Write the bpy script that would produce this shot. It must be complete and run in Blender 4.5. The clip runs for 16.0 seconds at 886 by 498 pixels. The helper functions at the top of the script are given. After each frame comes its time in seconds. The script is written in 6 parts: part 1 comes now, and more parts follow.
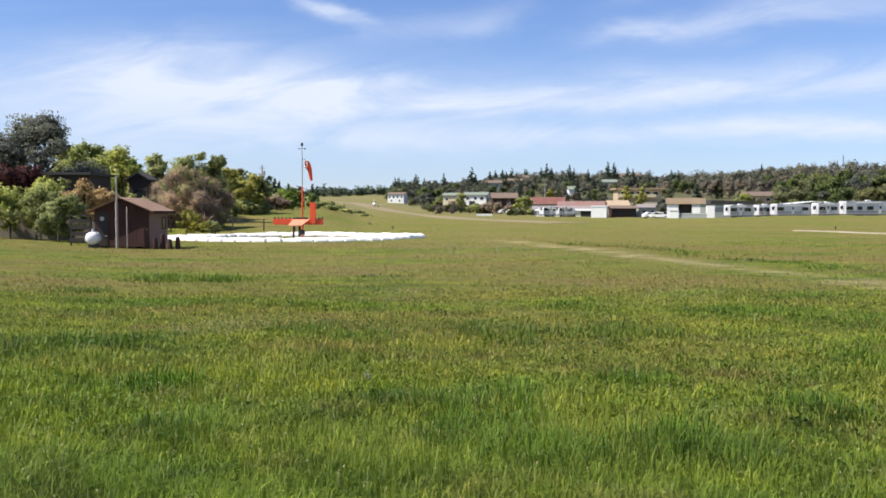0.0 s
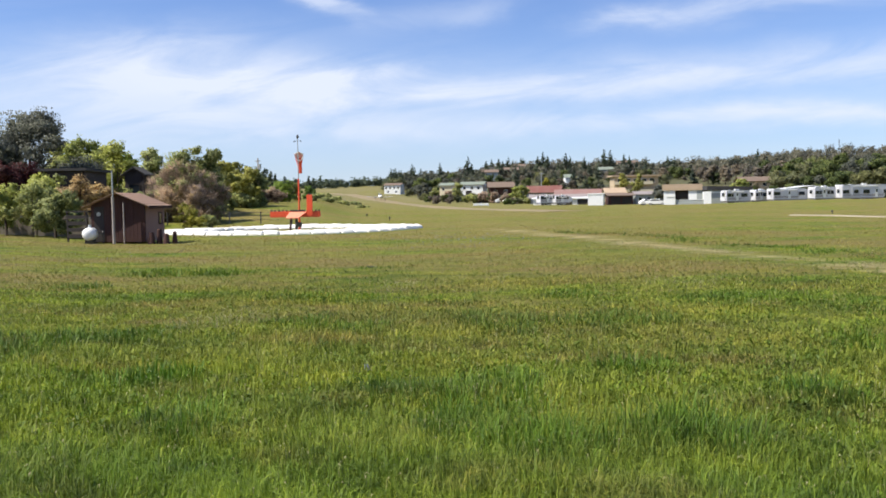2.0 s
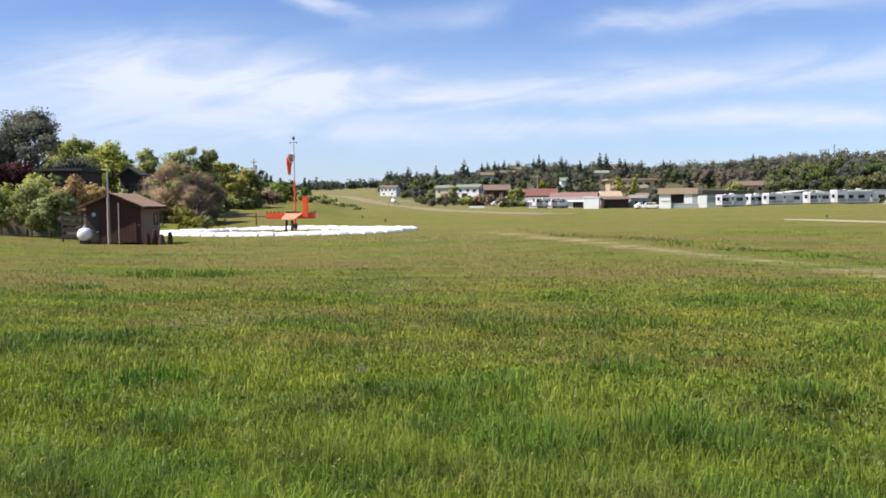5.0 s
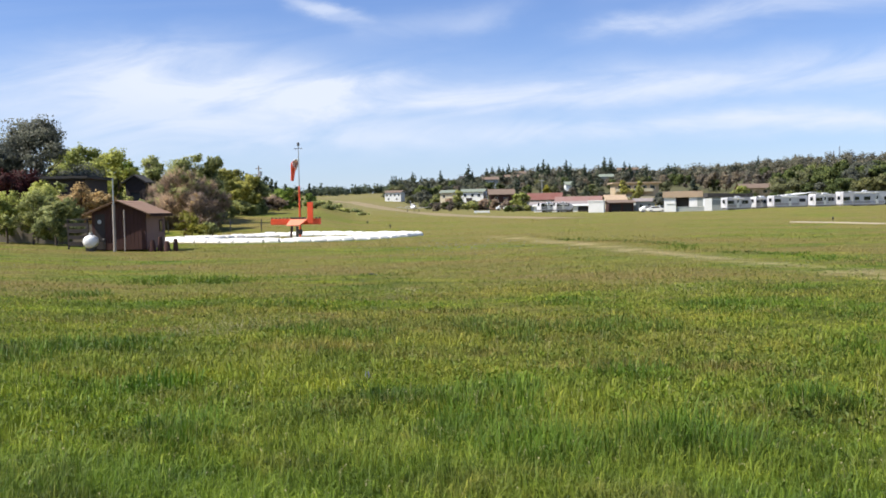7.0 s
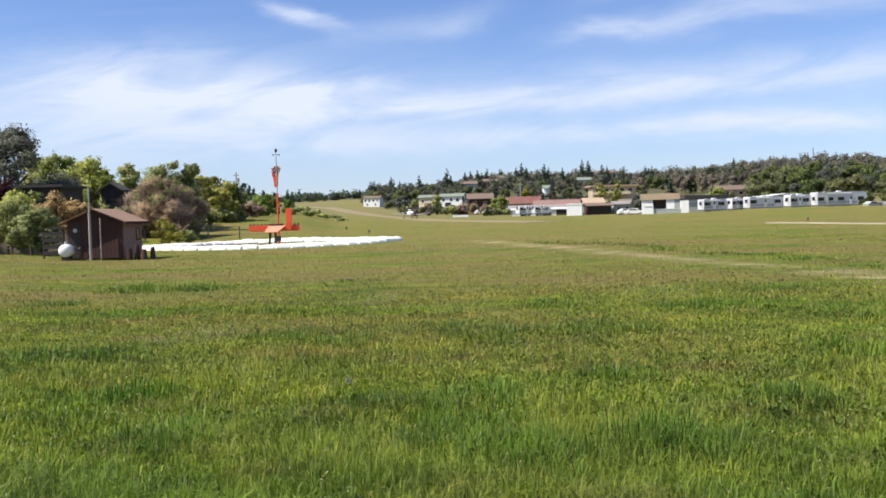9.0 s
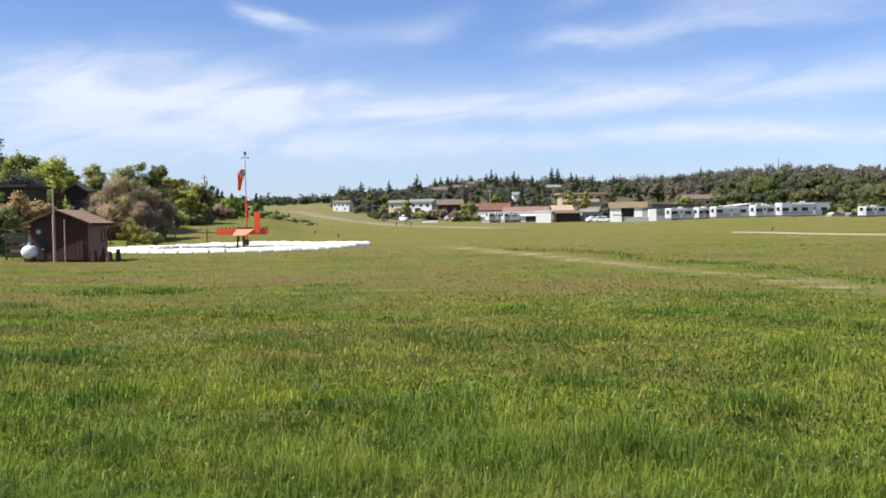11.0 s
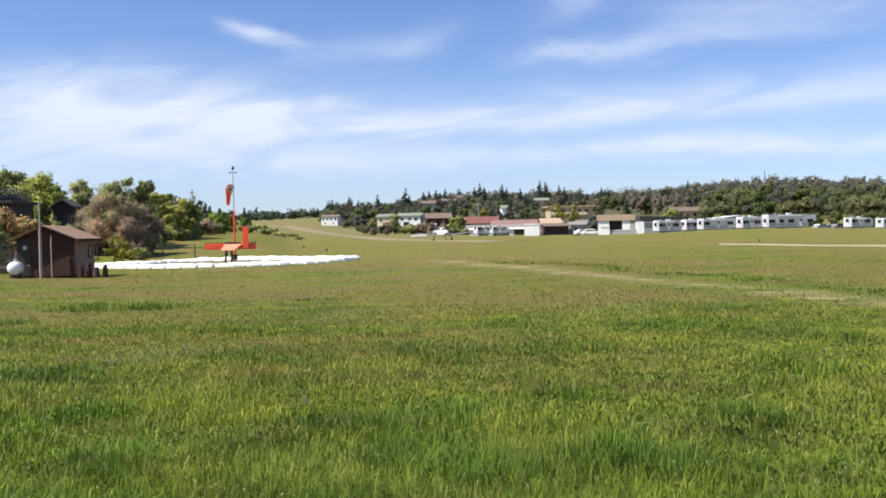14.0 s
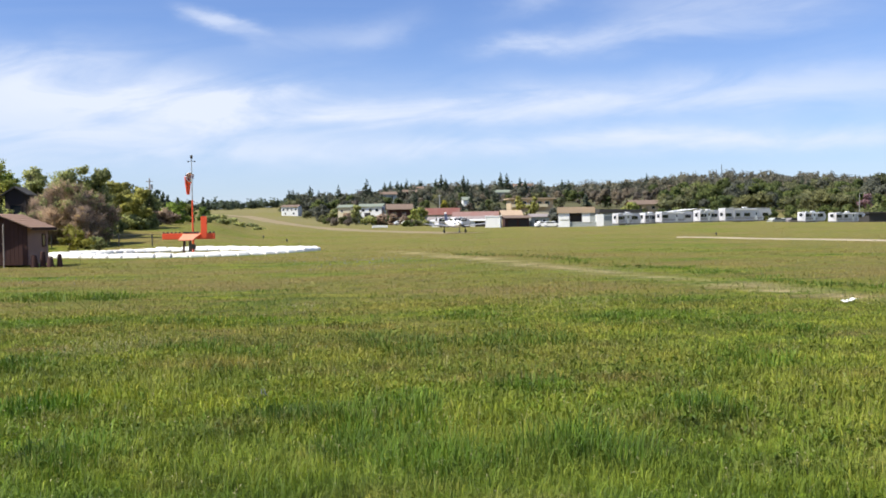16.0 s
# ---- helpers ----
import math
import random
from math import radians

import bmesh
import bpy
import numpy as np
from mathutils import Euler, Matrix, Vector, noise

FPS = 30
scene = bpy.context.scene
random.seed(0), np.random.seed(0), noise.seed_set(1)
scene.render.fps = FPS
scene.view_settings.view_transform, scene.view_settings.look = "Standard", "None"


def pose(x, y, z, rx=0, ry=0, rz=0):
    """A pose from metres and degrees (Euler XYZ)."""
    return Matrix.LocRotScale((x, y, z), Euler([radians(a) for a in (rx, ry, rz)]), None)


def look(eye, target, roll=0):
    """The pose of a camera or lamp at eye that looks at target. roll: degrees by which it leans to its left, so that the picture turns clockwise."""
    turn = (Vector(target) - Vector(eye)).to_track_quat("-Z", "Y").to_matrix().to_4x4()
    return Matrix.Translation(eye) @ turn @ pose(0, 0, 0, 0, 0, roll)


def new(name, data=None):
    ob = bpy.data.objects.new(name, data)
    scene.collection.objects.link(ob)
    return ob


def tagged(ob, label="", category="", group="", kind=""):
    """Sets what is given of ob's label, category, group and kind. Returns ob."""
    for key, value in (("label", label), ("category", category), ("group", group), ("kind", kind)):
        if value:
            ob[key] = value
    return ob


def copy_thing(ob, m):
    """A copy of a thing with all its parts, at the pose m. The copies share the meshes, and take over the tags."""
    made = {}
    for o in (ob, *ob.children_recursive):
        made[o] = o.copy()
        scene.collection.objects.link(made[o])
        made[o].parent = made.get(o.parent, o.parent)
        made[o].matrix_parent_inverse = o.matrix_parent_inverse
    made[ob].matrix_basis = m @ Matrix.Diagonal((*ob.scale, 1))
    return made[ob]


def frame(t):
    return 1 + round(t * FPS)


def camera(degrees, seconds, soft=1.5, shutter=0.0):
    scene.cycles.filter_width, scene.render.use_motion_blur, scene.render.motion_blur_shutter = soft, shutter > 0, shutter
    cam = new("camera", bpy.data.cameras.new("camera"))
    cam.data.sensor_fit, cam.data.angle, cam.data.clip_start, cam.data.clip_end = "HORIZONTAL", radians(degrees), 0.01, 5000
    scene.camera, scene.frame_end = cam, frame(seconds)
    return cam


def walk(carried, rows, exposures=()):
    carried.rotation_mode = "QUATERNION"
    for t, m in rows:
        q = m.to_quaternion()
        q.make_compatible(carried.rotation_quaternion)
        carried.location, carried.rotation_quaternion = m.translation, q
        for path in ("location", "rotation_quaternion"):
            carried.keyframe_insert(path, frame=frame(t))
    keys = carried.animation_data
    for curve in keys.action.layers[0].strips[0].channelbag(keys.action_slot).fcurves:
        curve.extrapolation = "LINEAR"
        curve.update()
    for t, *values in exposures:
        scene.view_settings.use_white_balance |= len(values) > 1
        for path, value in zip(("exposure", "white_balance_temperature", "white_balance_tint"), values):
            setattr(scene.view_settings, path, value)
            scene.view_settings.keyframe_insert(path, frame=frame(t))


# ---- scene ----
cam = camera(54.0, 16.0, soft=1.75)
EYE = (0.0, 0.0, 1.7)
ROWS = [(0.0,0.00,-2.35,0.00),(0.5,-0.13,-1.99,0.33),(1.0,-0.21,-2.68,1.65),(1.5,-0.70,-3.04,1.53),(2.0,-0.21,-3.00,0.92),(2.5,-0.59,-3.10,0.99),(3.0,-1.32,-3.35,0.85),(3.5,-1.38,-3.33,0.76),(4.0,-0.88,-2.95,0.69),
(6.5,-0.28,-2.74,0.64),(7.0,-0.17,-2.52,0.98),(7.5,-0.53,-2.30,1.53),(8.0,-0.65,-2.38,1.78),(8.5,-1.15,-2.31,1.73),(9.0,-1.56,-2.24,1.62),(11.5,-3.89,-1.62,1.02),(12.0,-4.07,-1.31,1.30),(12.5,-4.20,-1.34,1.40),(13.0,-4.18,-1.20,1.33),
(13.5,-4.14,-1.14,1.20),(14.0,-4.31,-1.03,1.23),(14.5,-4.62,-0.90,1.25),(15.0,-4.90,-0.91,1.16),(15.5,-5.34,-1.25,1.06),(16.0,-6.87,-1.65,0.83)]
walk(cam, [(t, pose(*EYE, 90 + p, r, y)) for t, y, p, r in ROWS])

# ---- light ----
SUN_AZ, SUN_EL = 253.0, 52.0      # degrees; azimuth clockwise from +y
scene.view_settings.exposure = 0.67


def sun_and_sky():
    az, el = radians(SUN_AZ), radians(SUN_EL)
    way = Vector((math.sin(az) * math.cos(el), math.cos(az) * math.cos(el), math.sin(el)))
    lamp = bpy.data.lights.new("sun", "SUN")
    lamp.energy, lamp.angle, lamp.color = 5.0, radians(0.53), (1.0, 0.94, 0.84)
    ob = new("sun", lamp)
    ob.matrix_world = look(way * 100, (0, 0, 0))
    w = bpy.data.worlds.new("sky")
    scene.world = w
    w.use_nodes = True
    nt = w.node_tree
    nt.nodes.clear()
    N, L = nt.nodes.new, nt.links.new

    def math_(op, a, b=None, c=None, clamp=False):
        n = N("ShaderNodeMath")
        n.operation, n.use_clamp = op, clamp
        for i, v in enumerate((a, b, c)):
            if v is None:
                continue
            if isinstance(v, (int, float)):
                n.inputs[i].default_value = v
            else:
                L(v, n.inputs[i])
        return n.outputs[0]

    sky = N("ShaderNodeTexSky")
    sky.sky_type, sky.sun_disc = "NISHITA", False
    sky.sun_elevation, sky.sun_rotation = el, az
    sky.air_density, sky.dust_density, sky.ozone_density = 1.0, 0.3, 3.5
    co = N("ShaderNodeTexCoord")
    sep = N("ShaderNodeSeparateXYZ")
    L(co.outputs["Generated"], sep.inputs[0])
    x, y, z = sep.outputs
    ya = math_("ADD", math_("ABSOLUTE", y), 0.05)
    u, v = math_("DIVIDE", x, ya), math_("DIVIDE", z, ya)
    # thin high cloud: streaked noise on the flat layer of the sky
    den = math_("ADD", math_("MAXIMUM", z, 0.0), 0.07)
    cx, cy = math_("DIVIDE", x, den), math_("DIVIDE", y, den)
    comb = N("ShaderNodeCombineXYZ")
    L(math_("MULTIPLY", math_("ADD", cx, math_("MULTIPLY", cy, 0.35)), 0.42), comb.inputs[0])
    L(math_("MULTIPLY", cy, 1.5), comb.inputs[1])
    n1 = N("ShaderNodeTexNoise")
    n1.inputs["Scale"].default_value, n1.inputs["Detail"].default_value, n1.inputs["Roughness"].default_value = 0.8, 9, 0.6
    n1.inputs["Distortion"].default_value = 0.9
    L(comb.outputs[0], n1.inputs["Vector"])
    comb2 = N("ShaderNodeCombineXYZ")
    L(math_("MULTIPLY", u, 3.2), comb2.inputs[0])
    L(math_("ADD", math_("MULTIPLY", v, 13.0), math_("MULTIPLY", u, -1.2)), comb2.inputs[1])
    n2 = N("ShaderNodeTexNoise")
    n2.inputs["Scale"].default_value, n2.inputs["Detail"].default_value, n2.inputs["Roughness"].default_value = 1.7, 10, 0.58
    n2.inputs["Distortion"].default_value = 0.7
    L(comb2.outputs[0], n2.inputs["Vector"])
    # ragged edges: the banks are drawn through a slow swirl
    comb3 = N("ShaderNodeCombineXYZ")
    L(math_("MULTIPLY", u, 6.0), comb3.inputs[0])
    L(math_("MULTIPLY", v, 14.0), comb3.inputs[1])
    n3 = N("ShaderNodeTexNoise")
    n3.inputs["Scale"].default_value, n3.inputs["Detail"].default_value, n3.inputs["Roughness"].default_value = 1.5, 6, 0.6
    L(comb3.outputs[0], n3.inputs["Vector"])
    sw = N("ShaderNodeSeparateColor")
    L(n3.outputs["Color"], sw.inputs[0])
    uw = math_("ADD", u, math_("MULTIPLY_ADD", sw.outputs[0], 0.10, -0.05))
    vw = math_("ADD", v, math_("MULTIPLY_ADD", sw.outputs[1], 0.030, -0.015))
    # the banks of cirrus: bearing, height, length, breadth, slope, density
    total = None
    for bu, bv, lu, lv, sl, amp in BANKS:
        du = math_("SUBTRACT", uw, bu)
        dv = math_("SUBTRACT", math_("SUBTRACT", vw, bv), math_("MULTIPLY", du, sl))
        q = math_("ADD", math_("POWER", math_("ABSOLUTE", math_("DIVIDE", du, lu)), 2.0), math_("POWER", math_("ABSOLUTE", math_("DIVIDE", dv, lv)), 2.0))
        g = math_("MULTIPLY", math_("EXPONENT", math_("MULTIPLY", q, -1.0)), amp)
        total = g if total is None else math_("ADD", total, g)
    ahead = math_("GREATER_THAN", y, 0.02)
    wisp = math_("MULTIPLY_ADD", n2.outputs["Fac"], 2.7, -0.55, clamp=True)
    front = math_("MULTIPLY", math_("MULTIPLY", total, wisp), ahead)
    back = math_("MULTIPLY", math_("MULTIPLY_ADD", n1.outputs["Fac"], 2.2, -0.95, clamp=True), math_("MULTIPLY_ADD", ahead, -0.85, 1.0))
    cover = math_("MULTIPLY", math_("MAXIMUM", front, back), 0.80, clamp=True)
    haze = math_("MULTIPLY", math_("EXPONENT", math_("MULTIPLY", math_("MAXIMUM", z, 0.0), -13.0)), 0.66)
    mix0 = N("ShaderNodeMix")
    mix0.data_type = "RGBA"
    L(haze, mix0.inputs[0])
    tint = N("ShaderNodeMix")
    tint.data_type, tint.blend_type = "RGBA", "MULTIPLY"
    tint.inputs[0].default_value = 1.0
    L(sky.outputs[0], tint.inputs[6])
    tint.inputs[7].default_value = (0.85, 0.945, 1.24, 1)
    L(tint.outputs[2], mix0.inputs[6])
    mix0.inputs[7].default_value = (SKY_HAZE[0], SKY_HAZE[1], SKY_HAZE[2], 1)
    mix = N("ShaderNodeMix")
    mix.data_type = "RGBA"
    L(cover, mix.inputs[0])
    L(mix0.outputs[2], mix.inputs[6])
    mix.inputs[7].default_value = (SKY_CLOUD[0], SKY_CLOUD[1], SKY_CLOUD[2], 1)
    bg = N("ShaderNodeBackground")
    bg.inputs["Strength"].default_value = SKY_STRENGTH
    L(mix.outputs[2], bg.inputs["Color"])
    out = N("ShaderNodeOutputWorld")
    L(bg.outputs[0], out.inputs["Surface"])


SKY_STRENGTH = 0.078
BANKS = ((-0.34, 0.150, 0.16, 0.032, 0.02, 0.85), (-0.19, 0.142, 0.12, 0.026, -0.06, 0.75), (-0.085, 0.141, 0.055, 0.013, 0.06, 0.75), (-0.42, 0.116, 0.26, 0.026, 0.02, 0.7), (-0.16, 0.108, 0.20, 0.018, 0.07, 0.7),
         (0.05, 0.120, 0.15, 0.015, 0.05, 0.68), (0.24, 0.129, 0.18, 0.017, 0.05, 0.70), (0.48, 0.142, 0.22, 0.022, 0.03, 0.62), (-0.30, 0.182, 0.16, 0.022, 0.0, 0.32), (0.15, 0.150, 0.30, 0.020, 0.03, 0.25),
         (-0.142, 0.224, 0.028, 0.009, -0.28, 0.66), (-0.105, 0.213, 0.034, 0.008, -0.35, 0.5), (-0.03, 0.199, 0.060, 0.016, 0.05, 0.30), (0.045, 0.206, 0.045, 0.018, 0.35, 0.36),
         (0.205, 0.198, 0.050, 0.010, 0.10, 0.62), (0.33, 0.209, 0.12, 0.014, 0.11, 0.58), (0.48, 0.230, 0.15, 0.022, 0.10, 0.42), (0.40, 0.246, 0.11, 0.015, 0.05, 0.38), (0.23, 0.256, 0.050, 0.018, 0.35, 0.5),
         (0.10, 0.086, 0.36, 0.014, 0.02, 0.7), (0.48, 0.093, 0.30, 0.014, 0.02, 0.85), (-0.32, 0.072, 0.40, 0.024, 0.0, 0.5), (0.64, 0.17, 0.16, 0.03, 0.05, 0.4))
SKY_HAZE, SKY_CLOUD = (5.2, 6.2, 7.7), (6.5, 7.1, 8.4)
sun_and_sky()

# ---- materials ----


def nodes(name):
    m = bpy.data.materials.new(name)
    m.use_nodes = True
    nt = m.node_tree
    return m, nt, nt.nodes["Principled BSDF"]


def ramp(nt, fac, stops):
    r = nt.nodes.new("ShaderNodeValToRGB")
    els = r.color_ramp.elements
    while len(els) < len(stops):
        els.new(0.5)
    for e, (p, c) in zip(els, stops):
        e.position, e.color = p, (c[0], c[1], c[2], 1)
    nt.links.new(fac, r.inputs[0])
    return r.outputs[0]


def noise_node(nt, scale, detail=5, rough=0.55, vec=None):
    n = nt.nodes.new("ShaderNodeTexNoise")
    n.inputs["Scale"].default_value, n.inputs["Detail"].default_value, n.inputs["Roughness"].default_value = scale, detail, rough
    if vec is None:
        vec = nt.nodes.new("ShaderNodeTexCoord").outputs["Object"]
    nt.links.new(vec, n.inputs["Vector"])
    return n.outputs["Fac"]


def mixc(nt, fac, a, b, mode="MIX"):
    m = nt.nodes.new("ShaderNodeMix")
    m.data_type, m.blend_type = "RGBA", mode
    for s, v in ((0, fac), (6, a), (7, b)):
        if isinstance(v, (int, float)):
            m.inputs[s].default_value = v
        elif isinstance(v, tuple):
            m.inputs[s].default_value = (*v[:3], 1)
        else:
            nt.links.new(v, m.inputs[s])
    return m.outputs[2]


def surface(name, colour, rough=0.7, wear=0.25, scale=2.0, grain=40.0, bump=0.2, metal=0.0, dirt=None):
    """A painted, mineral or timber surface: stains, fine grain and relief."""
    m, nt, b = nodes(name)
    dark = dirt or tuple(c * 0.55 for c in colour)
    big = ramp(nt, noise_node(nt, scale, 6, 0.65), ((0.35, (0, 0, 0)), (0.75, (1, 1, 1))))
    f = nt.nodes.new("ShaderNodeMath")
    f.operation = "MULTIPLY"
    nt.links.new(big, f.inputs[0])
    f.inputs[1].default_value = wear
    c1 = mixc(nt, f.outputs[0], colour, dark)
    g = ramp(nt, noise_node(nt, grain, 3), ((0.2, (0.8, 0.8, 0.8)), (0.8, (1.15, 1.15, 1.15))))
    nt.links.new(mixc(nt, 1.0, c1, g, "MULTIPLY"), b.inputs["Base Color"])
    b.inputs["Roughness"].default_value, b.inputs["Metallic"].default_value = rough, metal
    if bump:
        bp = nt.nodes.new("ShaderNodeBump")
        bp.inputs["Strength"].default_value, bp.inputs["Distance"].default_value = bump, 0.02
        nt.links.new(noise_node(nt, grain, 4), bp.inputs["Height"])
        nt.links.new(bp.outputs[0], b.inputs["Normal"])
    return m


def leafy(name, dark, mid, light, patch=0.35):
    m, nt, b = nodes(name)
    geo = nt.nodes.new("ShaderNodeNewGeometry")
    info = nt.nodes.new("ShaderNodeObjectInfo")
    base = ramp(nt, geo.outputs["Random Per Island"], ((0.0, dark), (0.5, mid), (1.0, light)))
    big = ramp(nt, noise_node(nt, patch, 4, 0.6, geo.outputs["Position"]), ((0.3, (0.72, 0.72, 0.75)), (0.72, (1.2, 1.15, 1.0))))
    tone = ramp(nt, info.outputs["Random"], ((0.0, (0.8, 0.82, 0.85)), (1.0, (1.2, 1.15, 1.0))))
    c = mixc(nt, 1.0, mixc(nt, 1.0, base, big, "MULTIPLY"), tone, "MULTIPLY")
    nt.links.new(c, b.inputs["Base Color"])
    b.inputs["Roughness"].default_value = 0.6
    b.inputs["Specular IOR Level"].default_value = 0.25
    tr = nt.nodes.new("ShaderNodeBsdfTranslucent")
    nt.links.new(c, tr.inputs[0])
    mx = nt.nodes.new("ShaderNodeMixShader")
    mx.inputs[0].default_value = 0.45
    nt.links.new(b.outputs[0], mx.inputs[1])
    nt.links.new(tr.outputs[0], mx.inputs[2])
    nt.links.new(mx.outputs[0], nt.nodes["Material Output"].inputs["Surface"])
    return m


def meadow_colour(nt):
    """Patches of fresh, seeding and dry grass over the whole field, by place."""
    geo = nt.nodes.new("ShaderNodeNewGeometry")
    pos = geo.outputs["Position"]
    mp = nt.nodes.new("ShaderNodeMapping")
    mp.inputs["Scale"].default_value = (0.55, 1.0, 1.0)
    nt.links.new(pos, mp.inputs["Vector"])
    v = mp.outputs[0]
    green = ramp(nt, noise_node(nt, 1.1, 7, 0.72, v), ((0.34, GRASS_DARK), (0.5, GRASS_MID), (0.68, GRASS_LIGHT)))
    seed = ramp(nt, noise_node(nt, 0.13, 6, 0.65, v), ((0.385, (0, 0, 0)), (0.575, (1, 1, 1))))
    # broad drifts: deep green where the ground is damp, yellower where it drains
    drift = ramp(nt, noise_node(nt, 0.42, 5, 0.62, v), ((0.34, (0.52, 0.70, 0.60)), (0.47, (0.85, 0.93, 0.85)), (0.62, (1.12, 1.04, 0.95))))
    green = mixc(nt, 1.0, green, drift, "MULTIPLY")
    sep = nt.nodes.new("ShaderNodeSeparateXYZ")
    nt.links.new(pos, sep.inputs[0])
    # seed heads thicken away from the damp low ground
    far = nt.nodes.new("ShaderNodeMapRange")
    far.inputs[1].default_value, far.inputs[2].default_value, far.inputs[3].default_value, far.inputs[4].default_value = 6.0, 22.0, 0.22, 0.80
    nt.links.new(sep.outputs[1], far.inputs[0])
    c = mixc(nt, mixc(nt, 1.0, seed, far.outputs[0], "MULTIPLY"), green, GRASS_SEED)
    spots = ramp(nt, noise_node(nt, 0.62, 6, 0.7, v), ((0.52, (0, 0, 0)), (0.64, (0.6, 0.6, 0.6))))
    c = mixc(nt, spots, c, GRASS_SEED)
    dry = ramp(nt, noise_node(nt, 0.05, 7, 0.7, v), ((0.40, (0, 0, 0)), (0.60, (1, 1, 1))))
    far2 = nt.nodes.new("ShaderNodeMapRange")
    far2.inputs[1].default_value, far2.inputs[2].default_value, far2.inputs[3].default_value, far2.inputs[4].default_value = 20.0, 60.0, 0.0, 0.9
    nt.links.new(sep.outputs[1], far2.inputs[0])
    # the slope on the shaded side stays green
    qs = nt.nodes.new("ShaderNodeMath")
    qs.operation = "DIVIDE"
    nt.links.new(sep.outputs[0], qs.inputs[0])
    nt.links.new(sep.outputs[1], qs.inputs[1])
    lush = nt.nodes.new("ShaderNodeMapRange")
    lush.inputs[1].default_value, lush.inputs[2].default_value, lush.inputs[3].default_value = -0.24, -0.14, 0.15
    nt.links.new(qs.outputs[0], lush.inputs[0])
    c = mixc(nt, mixc(nt, 1.0, mixc(nt, 1.0, dry, far2.outputs[0], "MULTIPLY"), lush.outputs[0], "MULTIPLY"), c, GRASS_DRY)
    # a mown, straw-coloured track that crosses the field
    dot = nt.nodes.new("ShaderNodeVectorMath")
    dot.operation = "DOT_PRODUCT"
    sub = nt.nodes.new("ShaderNodeVectorMath")
    sub.operation = "SUBTRACT"
    nt.links.new(pos, sub.inputs[0])
    sub.inputs[1].default_value = (5.3, 50.0, 0.0)
    nt.links.new(sub.outputs[0], dot.inputs[0])
    dot.inputs[1].default_value = (0.985, 0.172, 0.0)
    off = nt.nodes.new("ShaderNodeMath")
    off.operation = "MULTIPLY_ADD"
    nt.links.new(noise_node(nt, 0.25, 4, 0.6, pos), off.inputs[0])
    off.inputs[1].default_value = 2.4
    off.inputs[2].default_value = -1.2
    s1 = nt.nodes.new("ShaderNodeMath")
    s1.operation = "ADD"
    nt.links.new(dot.outputs["Value"], s1.inputs[0])
    nt.links.new(off.outputs[0], s1.inputs[1])
    ab = nt.nodes.new("ShaderNodeMath")
    ab.operation = "ABSOLUTE"
    nt.links.new(s1.outputs[0], ab.inputs[0])
    band = nt.nodes.new("ShaderNodeMapRange")
    band.inputs[1].default_value, band.inputs[2].default_value, band.inputs[3].default_value, band.inputs[4].default_value = 0.1, 1.25, 1.0, 0.0
    nt.links.new(ab.outputs[0], band.inputs[0])
    brk = ramp(nt, noise_node(nt, 0.5, 6, 0.7, pos), ((0.42, (0, 0, 0)), (0.58, (1, 1, 1))))
    lim = nt.nodes.new("ShaderNodeMapRange")
    lim.inputs[1].default_value, lim.inputs[2].default_value, lim.inputs[3].default_value, lim.inputs[4].default_value = 52.0, 62.0, 0.85, 0.0
    nt.links.new(sep.outputs[1], lim.inputs[0])
    k = mixc(nt, 1.0, mixc(nt, 1.0, brk, band.outputs[0], "MULTIPLY"), lim.outputs[0], "MULTIPLY")
    return mixc(nt, k, c, (0.62, 0.50, 0.27)), pos, sep


GRASS_DARK, GRASS_MID, GRASS_LIGHT = (0.086, 0.148, 0.018), (0.218, 0.282, 0.031), (0.330, 0.380, 0.050)
GRASS_SEED, GRASS_DRY = (0.315, 0.232, 0.090), (0.290, 0.255, 0.076)


